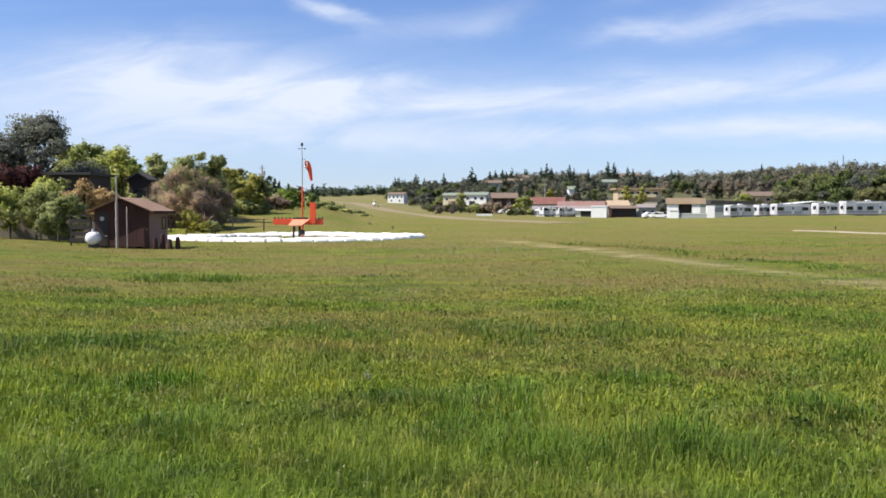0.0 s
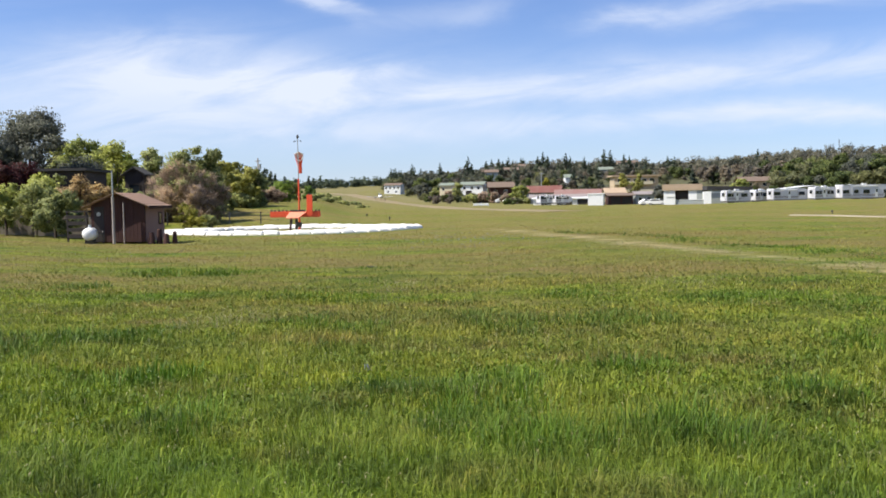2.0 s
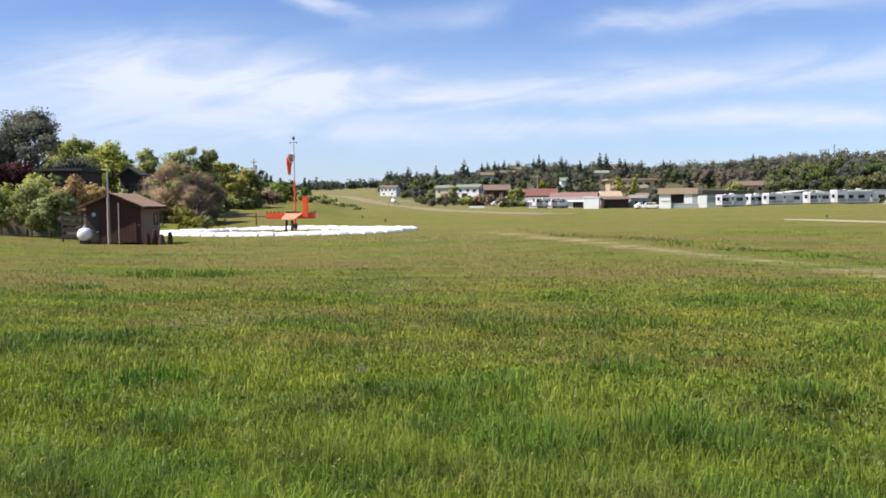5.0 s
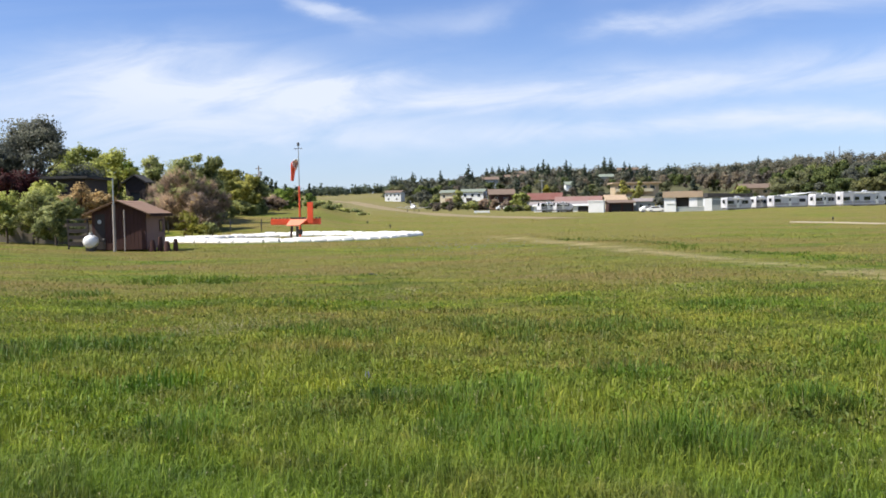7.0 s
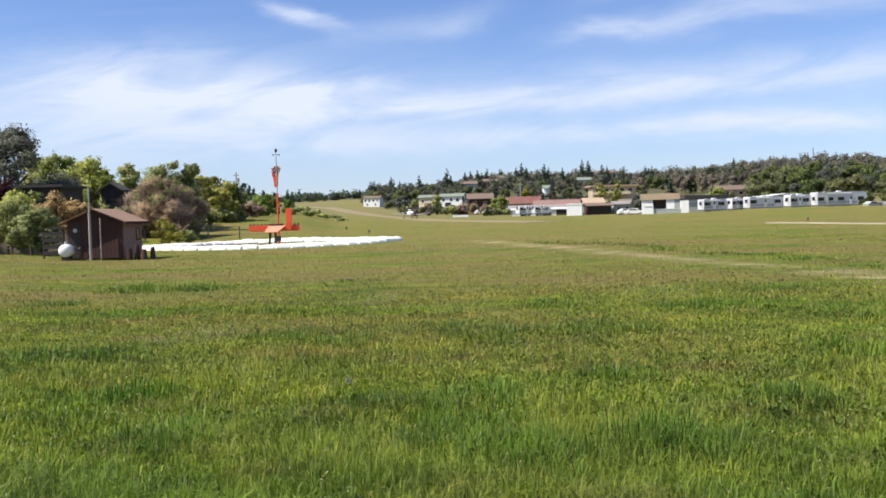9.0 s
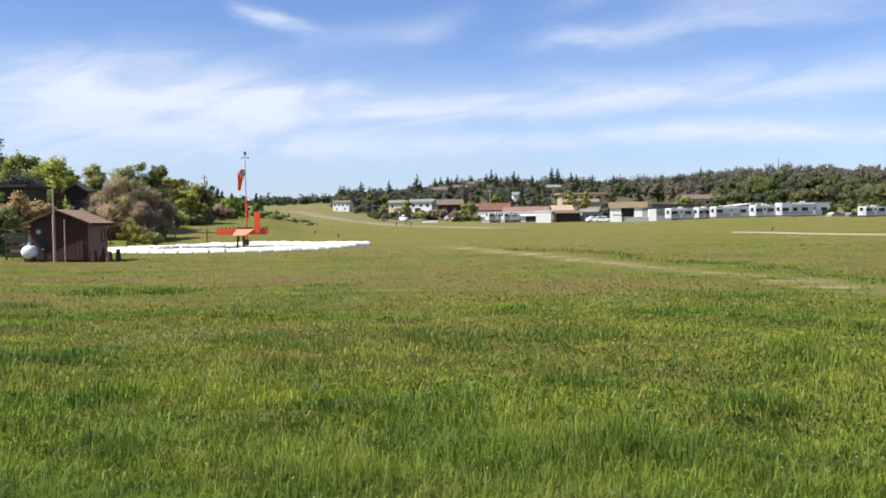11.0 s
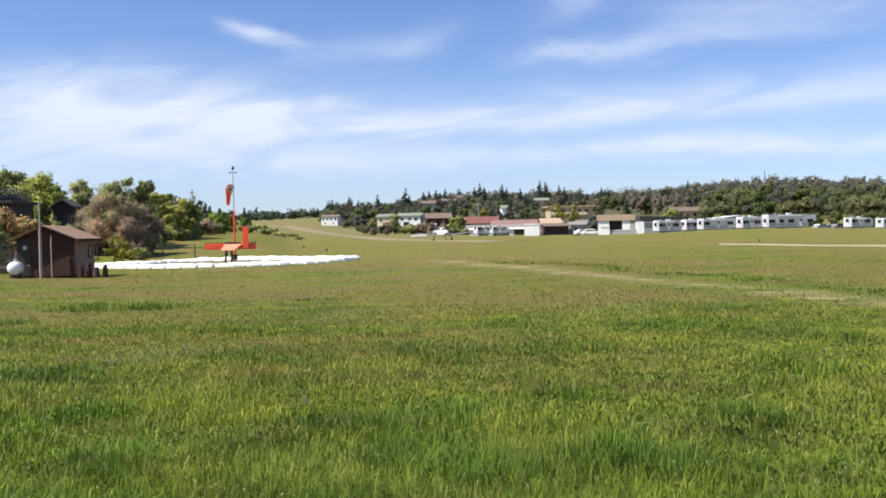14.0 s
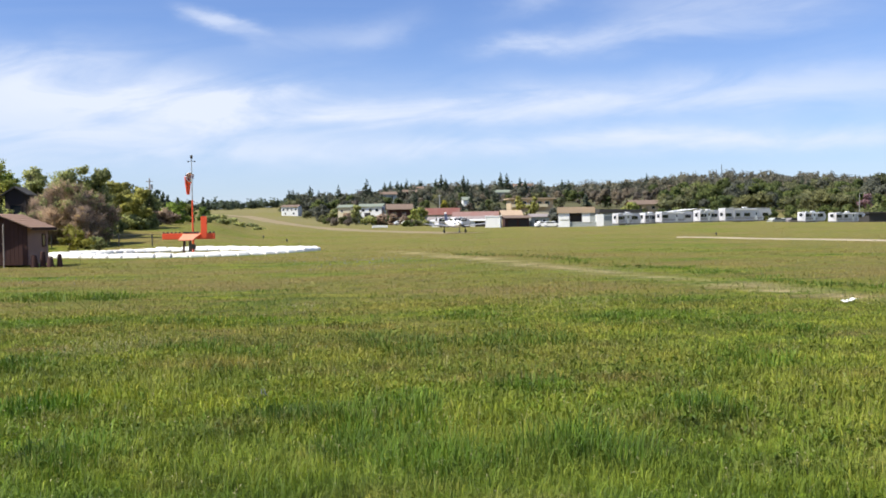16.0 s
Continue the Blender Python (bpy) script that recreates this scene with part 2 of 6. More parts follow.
def meadow_material():
    m, nt, b = nodes("meadow")
    c, pos, sep = meadow_colour(nt)
    # mottle that also darkens the ground, in place of shade among grass blades
    fine = ramp(nt, noise_node(nt, 5.0, 8, 0.75, pos), ((0.25, (0.38, 0.40, 0.38)), (0.75, (0.86, 0.85, 0.82))))
    c = mixc(nt, 1.0, c, fine, "MULTIPLY")
    # bare dirt and straw on the rise beyond the runway
    bare = ramp(nt, noise_node(nt, 0.035, 7, 0.7, pos), ((0.36, (0, 0, 0)), (0.56, (1, 1, 1))))
    rise = nt.nodes.new("ShaderNodeMapRange")
    rise.inputs[1].default_value, rise.inputs[2].default_value = 150.0, 330.0
    nt.links.new(sep.outputs[1], rise.inputs[0])
    c = mixc(nt, mixc(nt, 1.0, bare, rise.outputs[0], "MULTIPLY"), c, (0.185, 0.165, 0.075))
    # darker olive scrub ground on the hill, by bearing and height
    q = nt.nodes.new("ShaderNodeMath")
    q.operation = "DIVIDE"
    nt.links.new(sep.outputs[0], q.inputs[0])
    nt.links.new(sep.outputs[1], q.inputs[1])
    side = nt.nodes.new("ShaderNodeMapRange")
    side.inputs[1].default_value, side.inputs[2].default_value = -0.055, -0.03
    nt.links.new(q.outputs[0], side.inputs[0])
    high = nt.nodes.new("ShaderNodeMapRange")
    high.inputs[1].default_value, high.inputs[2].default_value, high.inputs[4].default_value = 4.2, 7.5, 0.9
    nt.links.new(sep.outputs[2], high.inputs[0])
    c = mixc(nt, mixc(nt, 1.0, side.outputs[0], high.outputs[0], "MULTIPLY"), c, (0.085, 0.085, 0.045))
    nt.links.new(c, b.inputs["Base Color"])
    b.inputs["Roughness"].default_value = 0.9
    b.inputs["Specular IOR Level"].default_value = 0.1
    bp = nt.nodes.new("ShaderNodeBump")
    bp.inputs["Strength"].default_value, bp.inputs["Distance"].default_value = 0.9, 0.25
    nt.links.new(noise_node(nt, 2.2, 9, 0.75, pos), bp.inputs["Height"])
    nt.links.new(bp.outputs[0], b.inputs["Normal"])
    return m


def blade_material(name, tint=(1, 1, 1), spread=1.0):
    m, nt, b = nodes(name)
    c, pos, sep = meadow_colour(nt)
    geo = nt.nodes.new("ShaderNodeNewGeometry")
    stops = ((0.0, (0.34, 0.40, 0.32)), (0.45, (0.84, 0.90, 0.80)), (0.93, (1.12, 1.12, 0.98)), (1.0, (1.9, 1.7, 1.6)))
    var = ramp(nt, geo.outputs["Random Per Island"], tuple((p, tuple(1 + (v - 1) * spread for v in c3)) for p, c3 in stops))
    tone = ramp(nt, noise_node(nt, 4.2, 3, 0.6, pos), ((0.34, (0.62, 0.68, 0.62)), (0.5, (1.02, 1.04, 1.0)), (0.66, (1.28, 1.26, 1.22))))
    c = mixc(nt, 1.0, mixc(nt, 1.0, mixc(nt, 1.0, c, var, "MULTIPLY"), tone, "MULTIPLY"), tint, "MULTIPLY")
    nt.links.new(c, b.inputs["Base Color"])
    b.inputs["Roughness"].default_value = 0.55
    b.inputs["Specular IOR Level"].default_value = 0.22
    tr = nt.nodes.new("ShaderNodeBsdfTranslucent")
    nt.links.new(c, tr.inputs[0])
    mx = nt.nodes.new("ShaderNodeMixShader")
    mx.inputs[0].default_value = 0.30
    nt.links.new(b.outputs[0], mx.inputs[1])
    nt.links.new(tr.outputs[0], mx.inputs[2])
    nt.links.new(mx.outputs[0], nt.nodes["Material Output"].inputs["Surface"])
    return m


def glass_material():
    m, nt, b = nodes("window_glass")
    b.inputs["Base Color"].default_value = (0.02, 0.025, 0.03, 1)
    b.inputs["Roughness"].default_value, b.inputs["IOR"].default_value = 0.06, 1.5
    return m


MEADOW = meadow_material()
BLADES = blade_material("grass_blades", (1.08, 1.04, 0.96), 0.85)
# grass tint darkened to offset the sun that leaning near blades catch
BLADES_NEAR = blade_material("darkened_near_blades", (0.80, 0.86, 0.76), 1.0)
BLADES_MID = blade_material("meadow_grass_blades", (1.0, 0.95, 0.95), 0.35)
BLADES_WEED = blade_material("weed_leaves", (0.62, 0.74, 0.55), 0.5)
SEEDHEAD = surface("seed_heads", (0.30, 0.275, 0.125), 0.7, 0.3, 3.0, 40.0, 0.0)
BLADES_TALL = blade_material("tall_grass", (0.50, 0.70, 0.50), 0.7)
DIRT = surface("packed_dirt", (0.255, 0.185, 0.100), 0.9, 0.95, 0.09, 3.0, 0.4, dirt=(0.160, 0.140, 0.055))
PALEWOOD = surface("silvered_timber", (0.36, 0.31, 0.27), 0.85, 0.4, 1.5, 30.0, 0.3)
CONCRETE = surface("pale_concrete", (0.31, 0.26, 0.18), 0.85, 0.5, 0.3, 6.0, 0.3)
WHITE = surface("white_paint", (0.80, 0.80, 0.78), 0.5, 0.18, 0.9, 30.0, 0.08)
WHITE_BLOCK = surface("whitewashed_concrete", (0.80, 0.78, 0.72), 0.75, 0.22, 2.0, 30.0, 0.25)
CREAM = surface("cream_wall", (0.62, 0.54, 0.38), 0.75, 0.25, 0.5, 20.0, 0.1)
TAN = surface("tan_stucco", (0.46, 0.36, 0.24), 0.8, 0.25, 0.5, 20.0, 0.1)
GREY = surface("grey_wall", (0.36, 0.38, 0.36), 0.7, 0.25, 0.4, 20.0, 0.1)
DARKWOOD = surface("dark_weathered_wood", (0.034, 0.025, 0.022), 0.8, 0.4, 1.5, 30.0, 0.3)
BROWN = surface("brown_stained_boards", (0.058, 0.021, 0.016), 0.85, 0.4, 1.2, 25.0, 0.3)
# paler than the front boards: sunlit brightness painted into a wall the sun misses
PINKTAN = surface("lightened_pinkish_boards", (0.30, 0.165, 0.125), 0.8, 0.3, 1.2, 25.0, 0.3)
SHINGLE = surface("brown_shingles", (0.31, 0.19, 0.125), 0.9, 0.35, 1.5, 14.0, 0.5)
ROOF_DARK = surface("dark_roofing", (0.045, 0.042, 0.040), 0.9, 0.35, 0.6, 8.0, 0.4)
ROOF_RED = surface("red_roofing", (0.165, 0.050, 0.038), 0.8, 0.6, 0.35, 8.0, 0.3, dirt=(0.20, 0.14, 0.11))
ROOF_PINK = surface("faded_pink_roofing", (0.23, 0.12, 0.10), 0.8, 0.6, 0.35, 8.0, 0.3, dirt=(0.24, 0.19, 0.165))
ROOF_PALE = surface("pale_grey_roofing", (0.27, 0.235, 0.22), 0.8, 0.5, 0.35, 8.0, 0.3)
ROOF_GREEN = surface("grey_green_roofing", (0.20, 0.23, 0.18), 0.8, 0.3, 0.5, 8.0, 0.3)
ROOF_BROWN = surface("brown_roofing", (0.175, 0.125, 0.092), 0.85, 0.4, 0.5, 8.0, 0.3)
BAND = surface("tan_fascia", (0.42, 0.31, 0.21), 0.8, 0.3, 0.5, 12.0, 0.2)
FENCEWOOD = surface("weathered_fence_boards", (0.20, 0.165, 0.13), 0.85, 0.4, 1.0, 30.0, 0.3)
BARK = surface("bark", (0.10, 0.075, 0.055), 0.95, 0.5, 3.0, 20.0, 0.6)
ORANGE = surface("signal_orange_paint", (0.80, 0.085, 0.022), 0.5, 0.25, 1.5, 25.0, 0.1, dirt=(0.62, 0.12, 0.05))
# lighter orange for the tee's stem, its lit look put into the colour
ORANGE_PALE = surface("pale_orange_paint", (0.82, 0.28, 0.16), 0.6, 0.25, 1.5, 25.0, 0.1)
FABRIC = surface("orange_nylon", (0.82, 0.09, 0.03), 0.8, 0.3, 2.0, 60.0, 0.2)
FABRIC_IN = surface("faded_nylon", (0.85, 0.55, 0.48), 0.8, 0.3, 2.0, 60.0, 0.2)
STEEL = surface("dark_steel", (0.08, 0.075, 0.07), 0.5, 0.3, 3.0, 40.0, 0.1, metal=0.6)
GALV = surface("galvanised_steel", (0.45, 0.45, 0.44), 0.5, 0.3, 3.0, 40.0, 0.1, metal=0.5)
RUBBER = surface("rubber", (0.025, 0.025, 0.026), 0.85, 0.3, 4.0, 40.0, 0.1)
STRIPE = surface("grey_stripe", (0.22, 0.20, 0.20), 0.5, 0.2, 1.0, 30.0, 0.05)
TRAILER = surface("weathered_trailer_shell", (0.60, 0.60, 0.63), 0.35, 0.25, 1.2, 30.0, 0.05, dirt=(0.42, 0.40, 0.38))
# wing white greyed: the shade of the undersides is put into the colour
WINGPAINT = surface("shaded_wing_paint", (0.34, 0.34, 0.36), 0.45, 0.25, 1.5, 30.0, 0.05)
BLUE = surface("dark_blue_paint", (0.03, 0.04, 0.09), 0.35, 0.1, 2.0, 30.0, 0.05)
FLOWER = surface("lupin_flowers", (0.24, 0.24, 0.32), 0.8, 0.3, 4.0, 40.0, 0.1)
GLASS = glass_material()
# near-black colour that stands in for shade inside openings
SHADE = surface("painted_interior_shade", (0.035, 0.03, 0.028), 0.9, 0.3, 1.0, 10.0, 0.0)
L_DARK = leafy("dark_evergreen_leaves", (0.074, 0.088, 0.079), (0.133, 0.151, 0.134), (0.233, 0.248, 0.222))
# needles lightened and blued, so distance haze sits in their colour
L_CONIFER = leafy("hazed_conifer_needles", (0.043, 0.067, 0.052), (0.077, 0.108, 0.078), (0.131, 0.163, 0.112))
L_OLIVE = leafy("olive_green_leaves", (0.157, 0.197, 0.086), (0.295, 0.343, 0.139), (0.521, 0.538, 0.240))
L_GREEN = leafy("mid_green_leaves", (0.078, 0.138, 0.031), (0.157, 0.246, 0.049), (0.280, 0.368, 0.089))
L_LIGHT = leafy("spring_green_leaves", (0.189, 0.228, 0.055), (0.363, 0.413, 0.109), (0.581, 0.613, 0.218))
L_YELLOW = leafy("yellow_green_leaves", (0.193, 0.190, 0.034), (0.363, 0.344, 0.054), (0.468, 0.471, 0.109))
L_MAROON = leafy("maroon_leaves", (0.031, 0.014, 0.017), (0.070, 0.023, 0.028), (0.119, 0.039, 0.041))
L_RUST = leafy("rusty_leaves", (0.256, 0.177, 0.088), (0.492, 0.351, 0.179), (0.706, 0.552, 0.298))
L_SUNNY = leafy("sunlit_young_leaves", (0.190, 0.200, 0.055), (0.350, 0.360, 0.105), (0.510, 0.520, 0.190))
L_BARE = leafy("bare_twigs", (0.213, 0.162, 0.142), (0.382, 0.293, 0.244), (0.576, 0.463, 0.372))
L_PINK = leafy("pink_blossom", (0.211, 0.125, 0.171), (0.335, 0.214, 0.273), (0.446, 0.339, 0.393))
# hill foliage: leaf colours lightened and greyed to imitate aerial haze
L_WOOD = leafy("hazed_distant_woods", (0.101, 0.111, 0.094), (0.166, 0.167, 0.137), (0.243, 0.232, 0.189), 0.05)
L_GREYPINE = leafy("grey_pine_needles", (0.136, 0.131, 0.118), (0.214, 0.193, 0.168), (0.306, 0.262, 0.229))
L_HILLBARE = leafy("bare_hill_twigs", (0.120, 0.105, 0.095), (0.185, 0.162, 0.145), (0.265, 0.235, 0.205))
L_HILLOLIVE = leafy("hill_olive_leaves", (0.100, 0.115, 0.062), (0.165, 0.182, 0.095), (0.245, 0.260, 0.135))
L_HILL = leafy("hazed_hill_oak_leaves", (0.071, 0.086, 0.075), (0.121, 0.137, 0.114), (0.186, 0.197, 0.159))
L_HILLGREEN = leafy("hazed_hill_green_leaves", (0.057, 0.086, 0.031), (0.106, 0.145, 0.052), (0.188, 0.227, 0.086))

# ---- mesh tools ----


def link(name, bm, material, parent=None, label="", smooth=False, m=None):
    me = bpy.data.meshes.new(name)
    bm.to_mesh(me)
    bm.free()
    for mt in (material if isinstance(material, (list, tuple)) else [material]):
        me.materials.append(mt)
    if smooth:
        me.polygons.foreach_set("use_smooth", [True] * len(me.polygons))
    ob = new(name, me)
    if parent is not None:
        ob.parent = parent
    if m is not None:
        ob.matrix_local = m
    if label:
        tagged(ob, label)
    return ob


part = link


def thing(name, m, label, category, group="", kind=""):
    ob = new(name)
    ob.empty_display_size = 0.3
    ob.matrix_world = m
    return tagged(ob, label, category, group, kind)


def box(bm, x0, x1, y0, y1, z0, z1, bevel=0.0):
    r = bmesh.ops.create_cube(bm, size=1.0, matrix=Matrix.Translation(((x0 + x1) / 2, (y0 + y1) / 2, (z0 + z1) / 2)) @ Matrix.Diagonal((x1 - x0, y1 - y0, z1 - z0, 1)))
    if bevel:
        es = list({e for v in r["verts"] for e in v.link_edges})
        bmesh.ops.bevel(bm, geom=es, offset=bevel, segments=2, affect="EDGES")
    return bm


def boxm(*a, bevel=0.0):
    return box(bmesh.new(), *a, bevel=bevel)


def rod(bm, a, b, r0, r1=None, seg=8):
    a, b = Vector(a), Vector(b)
    d = b - a
    q = d.to_track_quat("Z", "Y").to_matrix().to_4x4()
    bmesh.ops.create_cone(bm, cap_ends=True, segments=seg, radius1=r0, radius2=r0 if r1 is None else r1, depth=d.length, matrix=Matrix.Translation((a + b) / 2) @ q)
    return bm


def prism(bm, profile, y0, y1):
    """A profile in x and z drawn out along y."""
    a = [bm.verts.new((x, y0, z)) for x, z in profile]
    b = [bm.verts.new((x, y1, z)) for x, z in profile]
    n = len(profile)
    bm.faces.new(a)
    bm.faces.new(b[::-1])
    for i in range(n):
        bm.faces.new((a[i], b[i], b[(i + 1) % n], a[(i + 1) % n])[::-1])
    bmesh.ops.recalc_face_normals(bm, faces=bm.faces)
    return bm


def loft(bm, rings, caps=True):
    vs = [[bm.verts.new(p) for p in r] for r in rings]
    n = len(vs[0])
    for a, b in zip(vs, vs[1:]):
        for i in range(n):
            bm.faces.new((a[i], a[(i + 1) % n], b[(i + 1) % n], b[i]))
    if caps:
        bm.faces.new(vs[0][::-1])
        bm.faces.new(vs[-1])
    bmesh.ops.recalc_face_normals(bm, faces=bm.faces)
    return bm


# ---- the lie of the land: heights by bearing and distance ----
BEAR = np.array([-0.6, -0.3, -0.15, -0.09, 0.0, 0.1, 0.25, 0.45, 0.65])
DIST = np.array([0.0, 78.0, 95.0, 126.0, 170.0, 190.0, 280.0, 340.0, 450.0, 600.0, 900.0])
LAND = np.array([
    [0, 0, 0, 0, 0, 0, 0, 0, 0],
    [0.5, -0.34, -0.36, -0.34, -0.25, -0.1, 0, 0, 0],
    [2.2, 0.8, 0.5, 0.0, 0, 0.1, 0.1, 0.0, 0.0],
    [3.5, 2.6, 2.0, 0.6, 0.3, 0.35, 0.4, 0.5, 0.5],
    [4.0, 4.0, 3.0, 1.0, 0.45, 0.45, 0.75, 1.35, 0.85],
    [4.4, 4.4, 3.4, 1.25, 0.6, 0.5, 0.4, 0.6, 0.25],
    [6.0, 6.0, 5.0, 2.5, 1.7, 1.7, 1.9, 2.4, 2.4],
    [7.0, 7.0, 6.0, 4.0, 3.2, 4.0, 4.2, 5.0, 5.0],
    [9.0, 9.0, 8.2, 7.6, 6.4, 10.0, 12.0, 14.0, 14.0],
    [12, 12, 13.5, 14.5, 16, 21, 20, 21, 20],
    [15, 15, 15, 12, 20, 30, 29, 46, 42]])


def land(x, y):
    x, y = np.asarray(x, float), np.asarray(y, float)
    r = np.hypot(x, y)
    az = np.clip(np.arctan2(x, y), -0.56, 0.58)
    u, d = np.tan(az), np.minimum(r * np.cos(az), 899.0)
    i = np.clip(np.searchsorted(BEAR, u) - 1, 0, len(BEAR) - 2)
    j = np.clip(np.searchsorted(DIST, d) - 1, 0, len(DIST) - 2)
    fu = np.clip((u - BEAR[i]) / (BEAR[i + 1] - BEAR[i]), 0, 1)
    fd = np.clip((d - DIST[j]) / (DIST[j + 1] - DIST[j]), 0, 1)
    fu = fu * fu * (3 - 2 * fu)
    a = LAND[j, i] * (1 - fu) + LAND[j, i + 1] * fu
    b = LAND[j + 1, i] * (1 - fu) + LAND[j + 1, i + 1] * fu
    z = a * (1 - fd) + b * fd
    return z + 0.03 * np.sin(x * 0.31 + 1.3 + np.sin(y * 0.21)) * np.sin(y * 0.23 + np.sin(x * 0.17)) * np.clip(r / 12, 0, 1) * np.clip(90 / (r + 1), 0, 1)


def ground_z(x, y):
    return float(land(x, y))


def at(u, d):
    """Plan place at the bearing u (sideways metres for each metre ahead) and d metres ahead."""
    return u * d, d


def raw(name, verts, faces, material, kind="", parent=None):
    me = bpy.data.meshes.new(name)
    me.from_pydata(verts, [], faces)
    me.materials.append(material)
    me.update()
    ob = new(name, me)
    if parent is not None:
        ob.parent = parent
    return ob


def ground():
    radii = [0.0] + list(np.geomspace(1.0, 4500.0, 190))
    angles = np.concatenate([np.linspace(-0.75, 0.75, 220), np.linspace(0.75, 2 * math.pi - 0.75, 60)[1:-1]])
    n = len(angles)
    verts = [(0, 0, 0)]
    for r in radii[1:]:
        x, y = r * np.sin(angles), r * np.cos(angles)
        verts += list(zip(x.tolist(), y.tolist(), land(x, y).tolist()))
    faces = [(0, 1 + (k + 1) % n, 1 + k) for k in range(n)]
    for i in range(len(radii) - 2):
        a, b = 1 + i * n, 1 + (i + 1) * n
        faces += [(a + k, a + (k + 1) % n, b + (k + 1) % n, b + k) for k in range(n)]
    ob = raw("ground", verts, faces, MEADOW)
    ob.data.polygons.foreach_set("use_smooth", [True] * len(ob.data.polygons))
    return tagged(ob, "open meadow of green grass with dry patches, rising to hills", "ground", kind="structure")


def strip(name, line, half, material, label, category, lift=0.03, wobble=0.0):
    """A band laid on the land along a line of plan points."""
    pts = []
    for (x0, y0), (x1, y1) in zip(line, line[1:]):
        k = max(2, int(math.hypot(x1 - x0, y1 - y0) / 2.0))
        pts += [(x0 + (x1 - x0) * i / k, y0 + (y1 - y0) * i / k) for i in range(k)]
    pts.append(line[-1])
    verts, faces, cols = [], [], 7
    for i, (x, y) in enumerate(pts):
        xa, ya = pts[max(0, i - 1)]
        xb, yb = pts[min(len(pts) - 1, i + 1)]
        l = math.hypot(xb - xa, yb - ya)
        nx, ny = -(yb - ya) / l, (xb - xa) / l
        w = half * (1 + wobble * noise.noise((x * 0.12, y * 0.12, 3.0)))
        for c in range(cols):
            s = (c / (cols - 1) * 2 - 1) * w + wobble * half * 0.6 * noise.noise((x * 0.3, y * 0.3, c))
            px, py = x + nx * s, y + ny * s
            verts.append((px, py, ground_z(px, py) + (lift if 0 < c < cols - 1 else -0.05)))
        if i:
            a, b = (i - 1) * cols, i * cols
            faces += [(a + c, a + c + 1, b + c + 1, b + c) for c in range(cols - 1)]
    ob = raw(name, verts, faces, material)
    return tagged(ob, label, category, kind="structure")


RUN_A, RUN_DIR = Vector((17.0, 126.0)), Vector((2.74, -13.4))      # the aeroplane's place at the end, metres a second


def run_at(t):
    return RUN_A + RUN_DIR * (t - 16.0)


# ---- plants ----


def leaf_mesh(name, blobs, count, size, seed, flat=0.0, twig=False):
    """Leaf sprays gathered in clusters over a set of ellipsoids (x, y, z, rx, ry, rz), with a coarser, darker-lying heart."""
    rng = np.random.default_rng(seed)
    blobs = np.array(blobs, float)
    vol = (blobs[:, 3] * blobs[:, 4] * blobs[:, 5]) ** 0.75
    pick = rng.choice(len(blobs), count, p=vol / vol.sum())
    bl = blobs[pick]
    k = 16
    heart = rng.normal(size=(len(blobs), k, 3))
    heart /= np.linalg.norm(heart, axis=2, keepdims=True)
    heart *= rng.uniform(0.50, 0.90, (len(blobs), k, 1))
    spread = rng.uniform(0.13, 0.25, (len(blobs), k))
    which = rng.integers(0, k, count)
    loc = heart[pick, which] + np.clip(rng.normal(size=(count, 3)), -1.25, 1.25) * spread[pick, which][:, None]
    inner = rng.random(count) < 0.22
    loc[inner] *= 0.62
    d = loc / np.maximum(np.linalg.norm(loc, axis=1, keepdims=True), 1e-6)
    c = bl[:, :3] + loc * bl[:, 3:6]
    s = size * rng.uniform(0.5, 1.35, count) * np.where(inner, 1.7, 1.0)
    a = rng.normal(size=(count, 3)) + d * (1.2 if twig else 0.4)
    if twig:
        a[:, 2] = np.abs(a[:, 2]) + 0.3
    a[:, 2] *= 1 - flat
    a /= np.linalg.norm(a, axis=1, keepdims=True)
    b = np.cross(a, rng.normal(size=(count, 3)))
    b /= np.linalg.norm(b, axis=1, keepdims=True)
    n = np.cross(a, b)
    side = np.where((n * d).sum(1) > 0, -1.0, 1.0)[:, None]
    b, n = b * side, n * side
    soft = d * 0.85 - n * 0.45 + np.array((0.0, 0.0, 0.15))
    soft /= np.linalg.norm(soft, axis=1, keepdims=True)
    la, lb = (1.9, 0.085) if twig else (0.6, 0.42)
    v = np.stack([c - a * s[:, None] * la, c + b * s[:, None] * lb + n * s[:, None] * lb * 0.3, c + a * s[:, None] * la, c - b * s[:, None] * lb + n * s[:, None] * lb * 0.3], 1).reshape(-1, 3)
    me = bpy.data.meshes.new(name)
    me.from_pydata(v.tolist(), [], [(4 * i, 4 * i + 1, 4 * i + 2, 4 * i + 3) for i in range(count)])
    me.polygons.foreach_set("use_smooth", [True] * count)
    me.normals_split_custom_set_from_vertices(np.repeat(soft, 4, 0).tolist())
    return me


